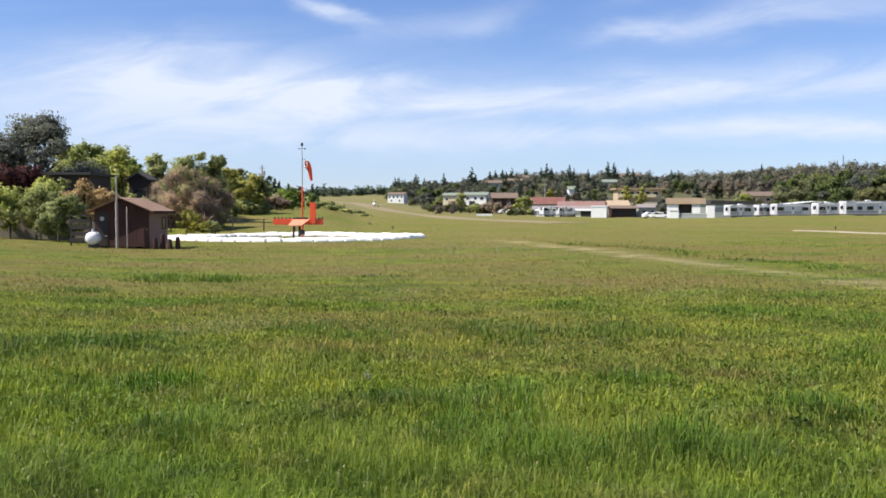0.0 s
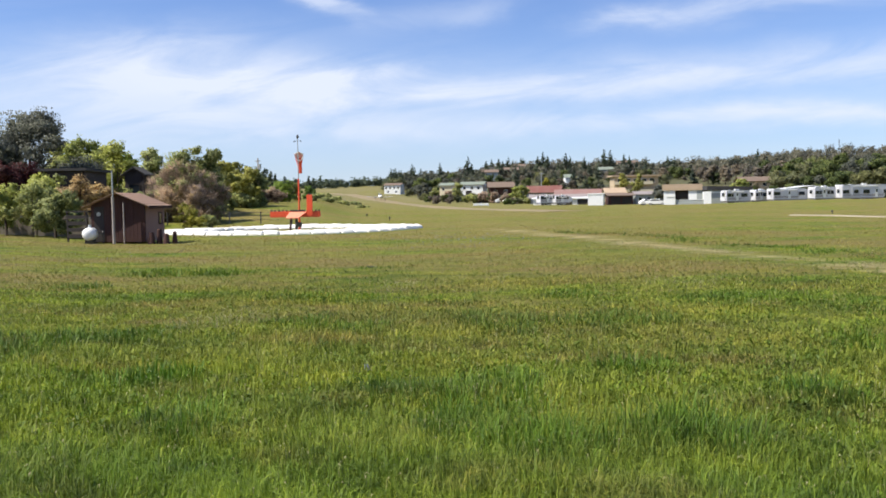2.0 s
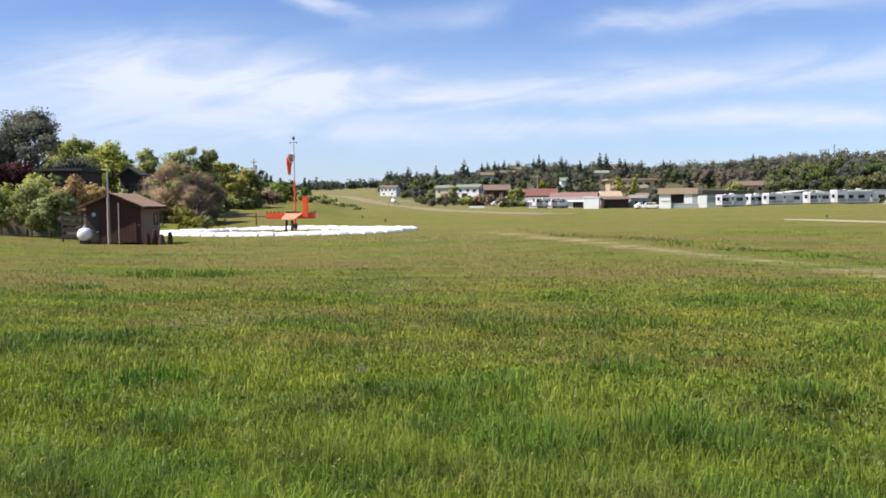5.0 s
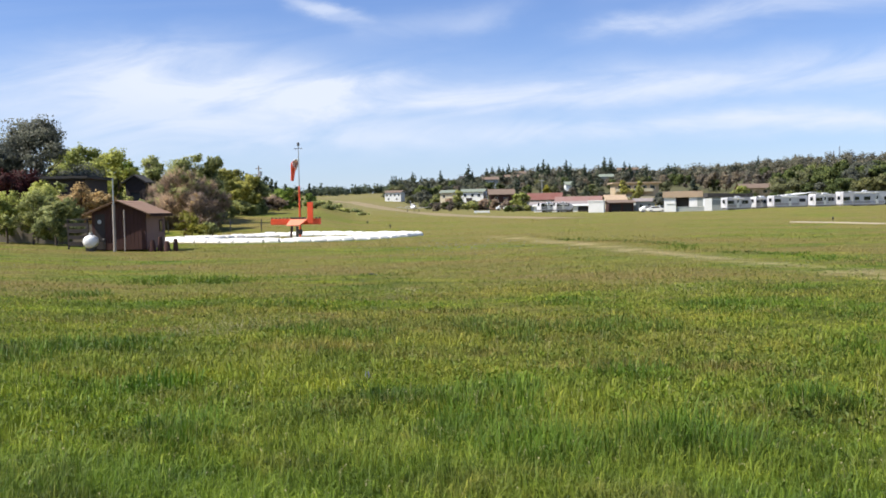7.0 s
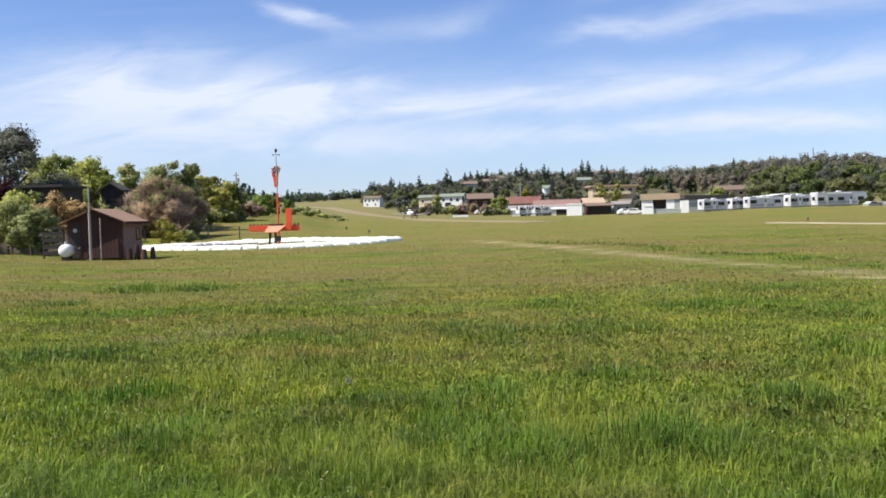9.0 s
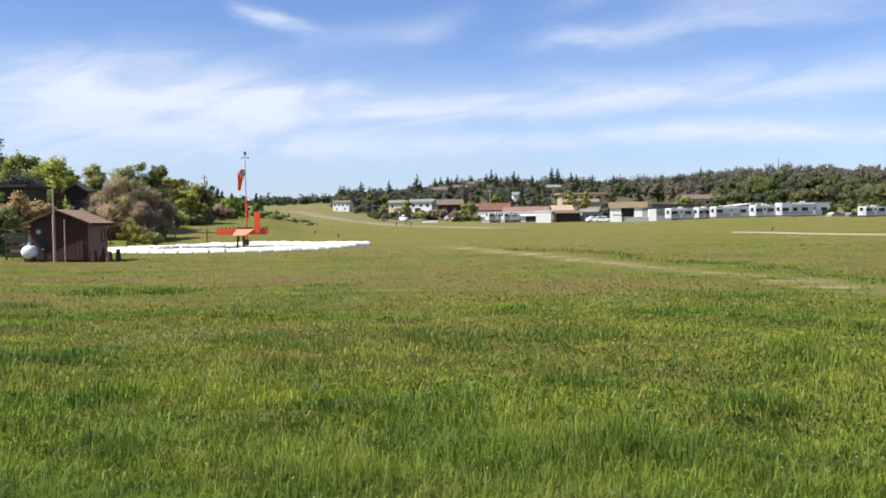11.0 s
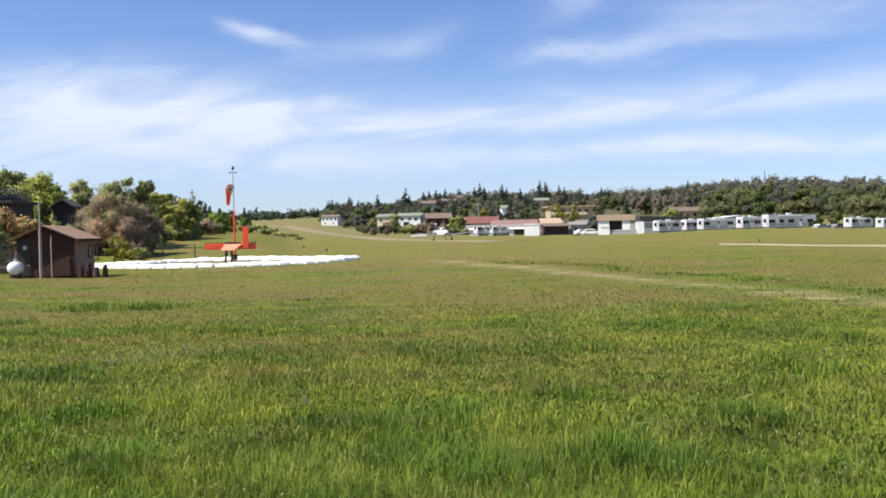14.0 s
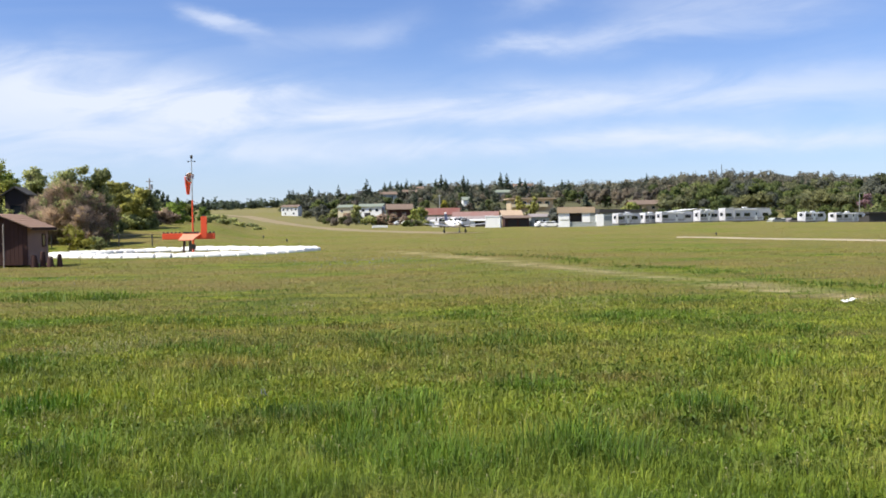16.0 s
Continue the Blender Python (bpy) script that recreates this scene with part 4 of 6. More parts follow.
# ---- fences ----


def board_fence():
    n = 26
    for k in range(3):
        x0 = -28.6 + k * 3.2
        t = thing("board_fence", pose(x0, 55.0, ground_z(x0 + 1.5, 55.0)), "weathered grey board fence behind the bushes", "fence", "board fence panels")
        for i in range(n):
            x = i * 3.1 / n
            part("board", boxm(x, x + 0.108, 0, 0.02, -0.05, 1.25 + 0.05 * math.sin(i * 2.3 + k)), FENCEWOOD, t)
        for z in (0.3, 1.0):
            part("rail", boxm(0, 3.15, 0.02, 0.06, z, z + 0.08), FENCEWOOD, t)
        for x in (0.0, 3.05):
            part("post", boxm(x, x + 0.1, 0.06, 0.16, -0.2, 1.35), FENCEWOOD, t)


board_fence()


def wire_fence():
    t = thing("wire_fence", pose(0, 0, 0), "thin wire fence on dark steel posts across the grass", "fence")
    line = [(-38.3 + 3.0 * k, 84.0) for k in range(9)]
    tops = []
    for x, y in line:
        z = ground_z(x, y)
        part("post", boxm(x - 0.05, x + 0.05, y - 0.05, y + 0.05, z - 0.2, z + 1.2), STEEL, t)
        tops.append((x, y, z))
    for h in (0.45, 0.8, 1.12):
        bm = bmesh.new()
        for a, b in zip(tops, tops[1:]):
            rod(bm, (a[0], a[1], a[2] + h), (b[0], b[1], b[2] + h), 0.007, 0.007, 4)
        part("wire", bm, STEEL, t)


wire_fence()

# ---- windsock, wind tee and segmented circle ----
WS = (-0.1615 * 70.0, 70.0)
WS_Z = ground_z(*WS)


def windsock():
    t = thing("windsock", pose(WS[0], WS[1], WS_Z), "tall orange and white windsock mast with a drooping orange sock", "windsock")
    bm = bmesh.new()
    rod(bm, (0, 0, -0.1), (0, 0, 4.2), 0.085, 0.06, 12)
    part("lower_mast", bm, ORANGE, t, "orange painted lower mast")
    part("upper_mast", rod(bmesh.new(), (0, 0, 4.2), (0, 0, 7.5), 0.05, 0.03, 10), GALV, t)
    bm = bmesh.new()
    rod(bm, (-0.28, 0, 7.22), (0.28, 0, 7.22), 0.02)
    part("crossarm", bm, STEEL, t)
    for x in (-0.26, 0.26):
        bm = bmesh.new()
        bmesh.ops.create_icosphere(bm, subdivisions=2, radius=0.06, matrix=Matrix.Translation((x, 0, 7.20)))
        part("cup", bm, STEEL, t)
    bm = bmesh.new()
    bmesh.ops.create_icosphere(bm, subdivisions=2, radius=0.11, matrix=Matrix.Translation((0, 0, 7.56)) @ Matrix.Diagonal((1, 1, 1.5, 1)))
    part("beacon", bm, STEEL, t)
    # the sock swivels about the mast
    sw = thing("wind_cone", pose(WS[0], WS[1], WS_Z), "limp orange nylon wind cone hanging from a hoop", "wind cone")
    hoop = bmesh.new()
    ring = [(0.32, 0.34 * math.cos(a), 6.02 + 0.34 * math.sin(a)) for a in np.linspace(0, 6.283, 21)]
    for a, b in zip(ring, ring[1:]):
        rod(hoop, a, b, 0.025, 0.025, 6)
    rod(hoop, (0.05, 0, 6.36), (0.32, 0, 6.36), 0.025)
    rod(hoop, (0.05, 0, 5.85), (0.32, 0, 5.68), 0.025)
    part("hoop", hoop, WHITE, sw, "white metal hoop")
    # a tube that falls away from its hoop
    axis = [((0.32, 6.02), (0, 1), 0.33), ((0.44, 5.93), (0.45, 0.89), 0.31), ((0.54, 5.74), (0.8, 0.6), 0.26), ((0.64, 5.50), (0.93, 0.37), 0.20), ((0.67, 5.20), (0.97, 0.24), 0.17), ((0.69, 4.93), (0.98, 0.2), 0.15), ((0.71, 4.66), (0.98, 0.2), 0.12)]
    rings = []
    for i, ((ax, az), (nx, nz), r) in enumerate(axis):
        rings.append([(ax + nx * r * math.sin(a) * 0.85, r * math.cos(a) * (1 + 0.26 * math.sin(3 * a + 0.6 * i)), az + nz * r * math.sin(a)) for a in np.linspace(0, 6.283, 21)[:-1]])
    part("upper_cone", loft(bmesh.new(), rings[:4], caps=False), FABRIC, sw, smooth=True)
    lin = [[(p[0] - 0.015, p[1] * 0.95, 6.02 + (p[2] - 6.02) * 0.95) for p in r] for r in rings[:3]]
    part("lining", loft(bmesh.new(), lin, caps=False), FABRIC_IN, sw, "pale sun-bleached lining", smooth=True)
    lowr = [[(p[0] - 0.64, p[1], p[2] - 5.50) for p in r] for r in rings[3:]]
    low = part("tail", loft(bmesh.new(), lowr, caps=False), FABRIC, sw, smooth=True, m=pose(0.64, 0, 5.50))
    return sw, low


def wind_tee():
    t = thing("wind_tee", pose(WS[0] - 0.17, WS[1] - 0.9, WS_Z), "bright orange T-shaped wind indicator on a dark pivot", "wind tee")
    wing = boxm(-1.97, 1.97, -0.22, 0.22, 1.14, 1.60, bevel=0.04)
    part("crossbar", wing, ORANGE, t)
    stem = bmesh.new()
    loft(stem, [[(-0.40, -0.21, 1.50), (0.92, -0.21, 1.50), (0.92, -0.21, 1.58), (-0.40, -0.21, 1.58)], [(-0.50, -1.7, 1.06), (0.52, -1.7, 1.06), (0.52, -1.7, 1.12), (-0.50, -1.7, 1.12)]])
    part("stem", stem, ORANGE_PALE, t, "pale orange stem panel, lit look in its colour")
    fin = bmesh.new()
    box(fin, 0.96, 1.42, -0.36, -0.24, 1.20, 2.90, bevel=0.03)
    part("fin", fin, ORANGE, t)
    part("fin_cap", boxm(1.10, 1.30, -0.34, -0.26, 2.90, 3.02), STEEL, t)
    for k in range(9):
        x = -1.95 + k * 0.30
        part("lamp", boxm(x, x + 0.13, -0.05, 0.09, 1.60, 1.72), STEEL, t)
    for x in (1.55, 1.82):
        part("lamp", boxm(x, x + 0.13, -0.05, 0.09, 1.60, 1.72), STEEL, t)
    part("deck", boxm(-0.35, 0.72, -0.3, 0.5, 1.60, 1.72), STEEL, t)
    part("pivot", rod(bmesh.new(), (0.08, 0, -0.1), (0.08, 0, 1.14), 0.13, 0.10, 12), STEEL, t)
    part("strut", rod(bmesh.new(), (-0.42, -0.1, -0.1), (-0.36, 0, 1.14), 0.09, 0.07), BROWN, t)
    part("counterweight", boxm(0.1, 0.5, -0.2, 0.1, 0.35, 0.75, bevel=0.04), STEEL, t)


def segmented_circle():
    cx, cy, R = -0.1725 * 70.0, 70.0, 10.3
    t = thing("segmented_circle", pose(cx, cy, 0), "ring of whitewashed concrete blocks round the windsock", "marker ring")
    rng = random.Random(9)
    meshes = []
    for k in range(5):
        bm = bmesh.new()
        prof = [(-0.36, 0), (-0.37, 0.14), (-0.27, 0.29), (-0.08, 0.36), (0.12, 0.355), (0.28, 0.27), (0.37, 0.12), (0.36, 0)]
        rings = []
        for y, s in ((-0.52, 0.78), (-0.44, 0.97), (-0.15, 1.02), (0.2, 0.99), (0.44, 0.96), (0.52, 0.76)):
            rings.append([(x * s * (1 + rng.uniform(-0.05, 0.05)), y, z * s * (1 + rng.uniform(-0.06, 0.06))) for x, z in prof])
        loft(bm, rings)
        me = bpy.data.meshes.new("block")
        bm.to_mesh(me)
        bm.free()
        me.materials.append(WHITE_BLOCK)
        meshes.append(me)
    for ring, n, rr in ((0, 62, R), (1, 57, R - 0.80), (0, 52, R - 1.6), (1, 47, R - 2.4)):
        for k in range(n):
            a = 2 * math.pi * (k + 0.5 * ring) / n
            x, y = rr * math.cos(a), rr * math.sin(a)
            ob = new("block", meshes[rng.randrange(5)])
            ob.parent = t
            ob.matrix_local = pose(x, y, ground_z(cx + x, cy + y) - 0.03, rng.uniform(-3, 3), rng.uniform(-3, 3), math.degrees(a) + rng.uniform(-5, 5)) @ Matrix.Diagonal((1, rng.uniform(0.9, 1.05), rng.uniform(0.62, 0.95), 1))


SOCK, SOCK_TAIL = windsock()
wind_tee()
segmented_circle()

# ---- the bank of trees and the dark houses ----


def house(name, x, y, w, d, h, rise, wall, roof, label, category="house", yaw=0.0, along="x", over=0.5, wins=(), side_wins=(), z=None, door=None, flat=False, group="", sink=0.0, frame_mat=None):
    """A house with walls, a roof and windows (x, z, width, height) on the front."""
    t = thing(name, pose(x, y, (ground_z(x, y) if z is None else z) - sink, 0, 0, yaw), label, category, group)
    th = 0.2
    x0, x1, y0, y1 = -w / 2, w / 2, -d / 2, d / 2
    def wallpiece(bm, k):
        return part("wall", bm, wall, t)
    ridge = h + rise
    if flat or along == "x":
        wallpiece(boxm(x0, x1, y0, y0 + th, -1.5, h), 0)
        wallpiece(boxm(x0, x1, y1 - th, y1, -1.5, h), 1)
        for s in (x0, x1 - th):
            if flat:
                bm = boxm(s, s + th, y0 + th, y1 - th, -1.5, h)
            else:
                bm = prism(bmesh.new(), [(y0 + th, -1.5), (y1 - th, -1.5), (y1 - th, h), (0, ridge - 0.05), (y0 + th, h)], s, s + th)
                bmesh.ops.transform(bm, matrix=Matrix(((0, 1, 0, 0), (1, 0, 0, 0), (0, 0, 1, 0), (0, 0, 0, 1))), verts=bm.verts)
                bmesh.ops.recalc_face_normals(bm, faces=bm.faces)
            wallpiece(bm, 2)
    else:
        for s in (y0, y1 - th):
            wallpiece(prism(bmesh.new(), [(x0, -1.5), (x1, -1.5), (x1, h), (0, ridge - 0.05), (x0, h)], s, s + th), 0)
        for s in (x0, x1 - th):
            wallpiece(boxm(s, s + th, y0 + th, y1 - th, -1.5, h), 1)
    if flat:
        part("roof", boxm(x0 - over, x1 + over, y0 - over, y1 + over, h, h + max(rise, 0.15), bevel=0.03), roof, t)
    else:
        part("roof", gable_roof(x0, x1, y0, y1, h, ridge, over, 0.15, along), roof, t)
    for wx, wz, ww, wh in wins:
        window(t, wx, y0, wz, ww, wh, "y", -1, frame_mat)
    for wy, wz, ww, wh in side_wins:
        window(t, x0, wy, wz, ww, wh, "x", -1, frame_mat)
    for dx, dw, dh in door or ():
        # solid dark panel on the wall instead of a shaded opening
        dd = part("door", boxm(dx - dw / 2, dx + dw / 2, y0 - 0.06, y0 - 0.003, 0, dh), SHADE, t, "near-black panel standing in for a shaded doorway")
    return t


def left_bank():
    tree("oak", *at(-0.468, 82.0), 10.8, 12.0, L_DARK, "tall dark grey-green evergreen oak", seed=11, count=46000, size=0.16, base=0.08, lobes=34)
    tree("oak", *at(-0.535, 80.0), 9.2, 9.0, L_DARK, "tall dark grey-green evergreen oak", seed=12, count=22000, size=0.17, base=0.08, lobes=26)
    tree("plum_tree", *at(-0.492, 70.0), 5.8, 6.0, L_MAROON, "dark maroon-leaved plum tree", seed=13, count=10000, size=0.15, base=0.12, lobes=16)
    fence_side = "shrubs along the board fence"
    tree("shrub", *at(-0.498, 53.5), 3.7, 4.0, L_LIGHT, "loose yellow-green shrub with bare stems", "shrub", 14, 6500, 0.10, 0.1, fence_side, lobes=16)
    tree("shrub", *at(-0.468, 52.5), 3.4, 3.4, L_OLIVE, "loose grey-green shrub over the board fence", "shrub", 15, 6500, 0.10, 0.05, fence_side, lobes=16)
    tree("shrub", *at(-0.442, 51.5), 3.1, 3.6, L_OLIVE, "loose grey-green shrub over the board fence", "shrub", 16, 9000, 0.10, 0.0, fence_side, lobes=20)
    tree("shrub", *at(-0.53, 52.0), 3.9, 3.8, L_LIGHT, "loose yellow-green shrub with bare stems", "shrub", 17, 6000, 0.10, 0.1, fence_side, lobes=16)
    tree("shrub", *at(-0.455, 57.0), 4.0, 3.8, L_LIGHT, "loose yellow-green shrub with bare stems", "shrub", 31, 6000, 0.11, 0.05, fence_side, lobes=16)
    tree("rusty_shrub", *at(-0.410, 62.0), 4.7, 4.0, L_RUST, "rust-brown flowering shrub by the shed", "shrub", 18, 9000, 0.11, 0.1, lobes=18)
    tree("rusty_shrub", *at(-0.385, 63.0), 3.9, 3.0, L_RUST, "rust-brown flowering shrub by the shed", "shrub", 19, 5000, 0.11, 0.1, lobes=14)
    for k, (u, d, h, w, mt) in enumerate(((-0.408, 100.0, 8.6, 8.0, L_LIGHT), (-0.388, 102.0, 8.2, 8.0, L_LIGHT), (-0.370, 98.0, 8.0, 7.6, L_LIGHT), (-0.432, 104.0, 8.6, 7.0, L_OLIVE), (-0.356, 101.0, 6.8, 5.0, L_GREEN))):
        tree("maple", *at(u, d), h, w, mt, "fresh light-green tree beyond the roof", seed=20 + k, count=10000, size=0.19, base=0.1, lobes=18)
    for k, (u, d, h, w) in enumerate(((-0.294, 86.0, 6.1, 6.4), (-0.268, 87.0, 4.9, 4.4), (-0.318, 88.0, 5.0, 4.0), (-0.280, 84.0, 3.6, 3.6))):
        t = tree("thicket", *at(u, d), h, w, L_BARE, "brownish leafless spring thicket with a few leaves", "thicket", 23 + k, 9000, 0.26, 0.0, lobes=24, limbs=14, twig=True)
        me = leaf_mesh("young_leaves", broad_blobs(h * 1.04, w * 1.05, 23 + k, 0.0, 20), 8000, 0.13, 90 + k)
        me.materials.append(L_RUST if k == 3 else L_OLIVE)
        new("young_leaves", me).parent = t
    for k, (u, d, h, w) in enumerate(((-0.327, 95.0, 7.4, 6.0), (-0.306, 94.0, 8.1, 6.4), (-0.283, 95.0, 7.9, 6.4), (-0.262, 96.0, 7.6, 5.8), (-0.268, 101.0, 7.0, 6.0))):
        tree("leafy_tree", *at(u, d), h, w, L_OLIVE, "olive-green tree behind the thicket", seed=26 + k, count=8500, size=0.18, base=0.1, lobes=18)
    tree("bush", *at(-0.286, 76.0), 2.7, 3.0, L_YELLOW, "rounded yellow-green bush at the foot of the bank", "bush", 28, 6000, 0.10, 0.0, lobes=16)
    tree("bush", *at(-0.262, 79.0), 1.5, 2.4, L_OLIVE, "low grey-green bush on the bank", "bush", 29, 2400, 0.12, 0.0)
    for k, (u, d, h, w, mt, lb) in enumerate(((-0.247, 112.0, 6.3, 5.2, L_SUNNY, "sunlit yellow-green tree on the bank"), (-0.222, 116.0, 5.6, 5.2, L_SUNNY, "sunlit yellow-green tree on the bank"), (-0.235, 120.0, 6.2, 5.2, L_SUNNY, "sunlit yellow-green tree on the bank"), (-0.210, 118.0, 4.6, 4.6, L_OLIVE, "olive-green tree on the bank"),
                                              (-0.182, 138.0, 4.2, 6.0, L_GREEN, "rounded green bush beyond the fence"), (-0.168, 150.0, 3.2, 4.2, L_OLIVE, "low olive scrub beyond the fence"), (-0.150, 165.0, 2.6, 3.6, L_GREEN, "low green scrub beyond the fence"), (-0.228, 112.0, 1.9, 4.6, L_OLIVE, "olive low hedge under the trees"), (-0.210, 116.0, 1.6, 4.0, L_OLIVE, "olive low hedge under the trees"), (-0.248, 106.0, 2.2, 4.0, L_OLIVE, "olive low hedge under the trees"), (-0.196, 128.0, 2.4, 5.0, L_BARE, "brownish low brush below the trees"))):
        tree("leafy_tree" if h > 4.3 else "bush", *at(u, d), h, w, mt, lb, "tree" if h > 4.3 else "bush", 40 + k, 6500, 0.19, 0.02, lobes=18)
    for k, (u, d, h) in enumerate(((-0.193, 170.0, 5.2), (-0.199, 172.0, 4.8), (-0.188, 175.0, 4.8), (-0.177, 200.0, 4.6), (-0.150, 230.0, 5.2), (-0.145, 240.0, 4.6))):
        tree("cypress", *at(u, d), h, 2.0, L_CONIFER, "slim dark cypress on the bank", "cypress", 60 + k, 700, 0.35, blobs=conifer_blobs(h, 2.0, k), group="cypresses on the bank")
    for k, (u, d, h, w, mt) in enumerate(((-0.440, 66.0, 4.6, 3.6, L_OLIVE), (-0.463, 64.0, 4.4, 3.4, L_LIGHT), (-0.425, 58.0, 3.2, 2.4, L_OLIVE), (-0.36, 80.0, 3.8, 3.4, L_OLIVE), (-0.343, 82.0, 3.6, 3.0, L_OLIVE))):
        tree("shrub", *at(u, d), h, w, mt, "loose spring shrub before the dark house", "shrub", 30 + k, 4500, 0.13, 0.05, "shrubs before the dark house")
    house("dark_house", *at(-0.437, 78.0), 6.8, 5.0, 3.6, 0.25, DARKWOOD, ROOF_DARK, "long low dark-stained house with a flat roof among trees", z=1.4, flat=True, over=0.35, wins=((-1.5, 1.2, 1.2, 1.0), (1.6, 1.2, 1.2, 1.0)), frame_mat=DARKWOOD)
    house("dark_cabin", *at(-0.345, 90.0), 1.9, 2.4, 3.0, 0.6, DARKWOOD, ROOF_DARK, "dark gabled cabin half hidden by trees", z=2.2, along="y", over=0.3, wins=((0.0, 1.0, 1.0, 0.9),), frame_mat=DARKWOOD)
    x, y = at(-0.333, 92.0)
    t = thing("tv_antenna", pose(x, y, 5.0), "thin rooftop television antenna", "antenna")
    part("mast", rod(bmesh.new(), (0, 0, -0.4), (0, 0, 2.2), 0.025), STEEL, t)
    for k in range(4):
        part("element", rod(bmesh.new(), (-0.45 + k * 0.06, 0, 1.7 + k * 0.14), (0.45 - k * 0.06, 0, 1.7 + k * 0.14), 0.018, 0.018, 5), STEEL, t)
    x, y = at(-0.2075, 130.0)
    t = thing("utility_pole", pose(x, y, ground_z(x, y)), "wooden utility pole with a transformer", "utility pole")
    part("shaft", rod(bmesh.new(), (0, 0, -0.5), (0, 0, 6.6), 0.13, 0.09), PALEWOOD, t)
    part("crossarm", boxm(-0.45, 0.45, -0.05, 0.05, 6.1, 6.2), PALEWOOD, t)
    part("transformer", rod(bmesh.new(), (0.3, -0.1, 5.0), (0.3, -0.1, 5.7), 0.2, 0.2, 12), GALV, t)


left_bank()

# ---- the hill with its woods and houses ----


def woods():
    rng = random.Random(21)
    def proto(name, h, w, mat, label, seed, count, size, blobs=None, base=0.2):
        t = tree(name, 0, 0, h, w, mat, label, "tree", seed, count, size, base, "trees on the hill", blobs=blobs)
        return t
    kinds = {
        "con": [(12.0, 7.6, L_CONIFER, "conifer_tree", "dark pointed conifer on the hill"), (10.0, 7.0, L_CONIFER, "conifer_tree", "dark pointed conifer on the hill")],
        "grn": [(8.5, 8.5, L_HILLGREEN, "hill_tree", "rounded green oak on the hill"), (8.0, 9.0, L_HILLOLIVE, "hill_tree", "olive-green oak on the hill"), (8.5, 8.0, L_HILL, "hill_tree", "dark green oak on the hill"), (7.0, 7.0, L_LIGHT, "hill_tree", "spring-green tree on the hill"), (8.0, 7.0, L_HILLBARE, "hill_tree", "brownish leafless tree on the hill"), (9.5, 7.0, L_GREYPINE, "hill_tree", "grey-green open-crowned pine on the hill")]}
    made, far = {}, []

    def place(kind, idx, x, y, s, sz=1.0):
        h, w, mat, name, label = kinds[kind][idx]
        m = pose(x, y, ground_z(x, y) - 0.3, 0, 0, rng.uniform(0, 360)) @ Matrix.Diagonal((s, s, s * sz, 1))
        if (kind, idx) not in made:
            t = proto(name, h, w, mat, label, 70 + idx, 900 if kind == "con" else 1500, 0.55, conifer_blobs(h, w, idx) if kind == "con" else [(0, 0, h * 0.56, w * 0.38, w * 0.38, h * 0.36)] + broad_blobs(h, w, 70 + idx, 0.1, 10)[1:])
            t.matrix_world = m
            made[(kind, idx)] = t
        else:
            copy_thing(made[(kind, idx)], m)
    # belts of trees: bearing span, distance span, number, share of conifers, size
    for u0, u1, d0, d1, n, con, s0, s1 in (
            (-0.032, 0.06, 420, 480, 22, 0.15, 0.8, 1.15), (-0.062, -0.03, 462, 500, 8, 0.2, 0.8, 1.2), (-0.036, 0.005, 360, 415, 15, 0.0, 0.5, 0.75), (0.06, 0.27, 330, 385, 24, 0.05, 0.5, 0.8), (0.0, 0.30, 540, 660, 8, 1.0, 0.85, 1.25), (-0.055, 0.03, 500, 580, 22, 0.2, 0.9, 1.25), (-0.04, 0.30, 470, 600, 80, 0.14, 0.7, 1.05), (0.02, 0.32, 380, 470, 34, 0.15, 0.7, 1.0), (0.00, 0.42, 600, 760, 66, 0.15, 0.85, 1.25),
            (0.09, 0.37, 303, 330, 26, 0.0, 0.4, 0.68), (0.22, 0.68, 420, 560, 52, 0.12, 0.8, 1.1), (0.38, 0.72, 290, 345, 44, 0.0, 0.8, 1.15), (0.30, 0.40, 345, 440, 10, 0.03, 1.0, 1.35), (0.40, 0.72, 345, 450, 58, 0.0, 1.1, 1.55)):
        for i in range(n):
            u, d = u0 + (u1 - u0) * (i + rng.random()) / n, rng.uniform(d0, d1)
            x, y = at(u, d)
            if rng.random() < con:
                place("con", rng.randrange(2), x, y, rng.uniform(s0, s1))
            else:
                if d > 515:
                    k = rng.uniform(s0, s1)
                    far.append((x, y, ground_z(x, y) + 4.2 * k, 3.0 * k, 3.0 * k, 3.4 * k))
                    for _ in range(5):
                        a = rng.uniform(0, 6.283)
                        far.append((x + math.cos(a) * 2.1 * k, y + math.sin(a) * 2.1 * k, ground_z(x, y) + rng.uniform(3.0, 7.0) * k, 1.5 * k, 1.5 * k, 1.2 * k))
                    continue
                pick = rng.choices(range(6), (2.4, 1.8, 5, 0.6, 0.4, 1.2) if u < 0.19 else (0.8, 0.6, 2.5, 0.3, 2.2, 6.0) if u < 0.385 or d > 470 else (6, 3.0, 2.0, 0.25, 0.1, 0.2))[0]
                place("grn", pick, x, y, rng.uniform(s0, s1), rng.uniform(0.85, 1.1))
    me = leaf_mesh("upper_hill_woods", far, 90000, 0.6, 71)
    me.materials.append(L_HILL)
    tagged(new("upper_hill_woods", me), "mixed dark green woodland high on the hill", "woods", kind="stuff")
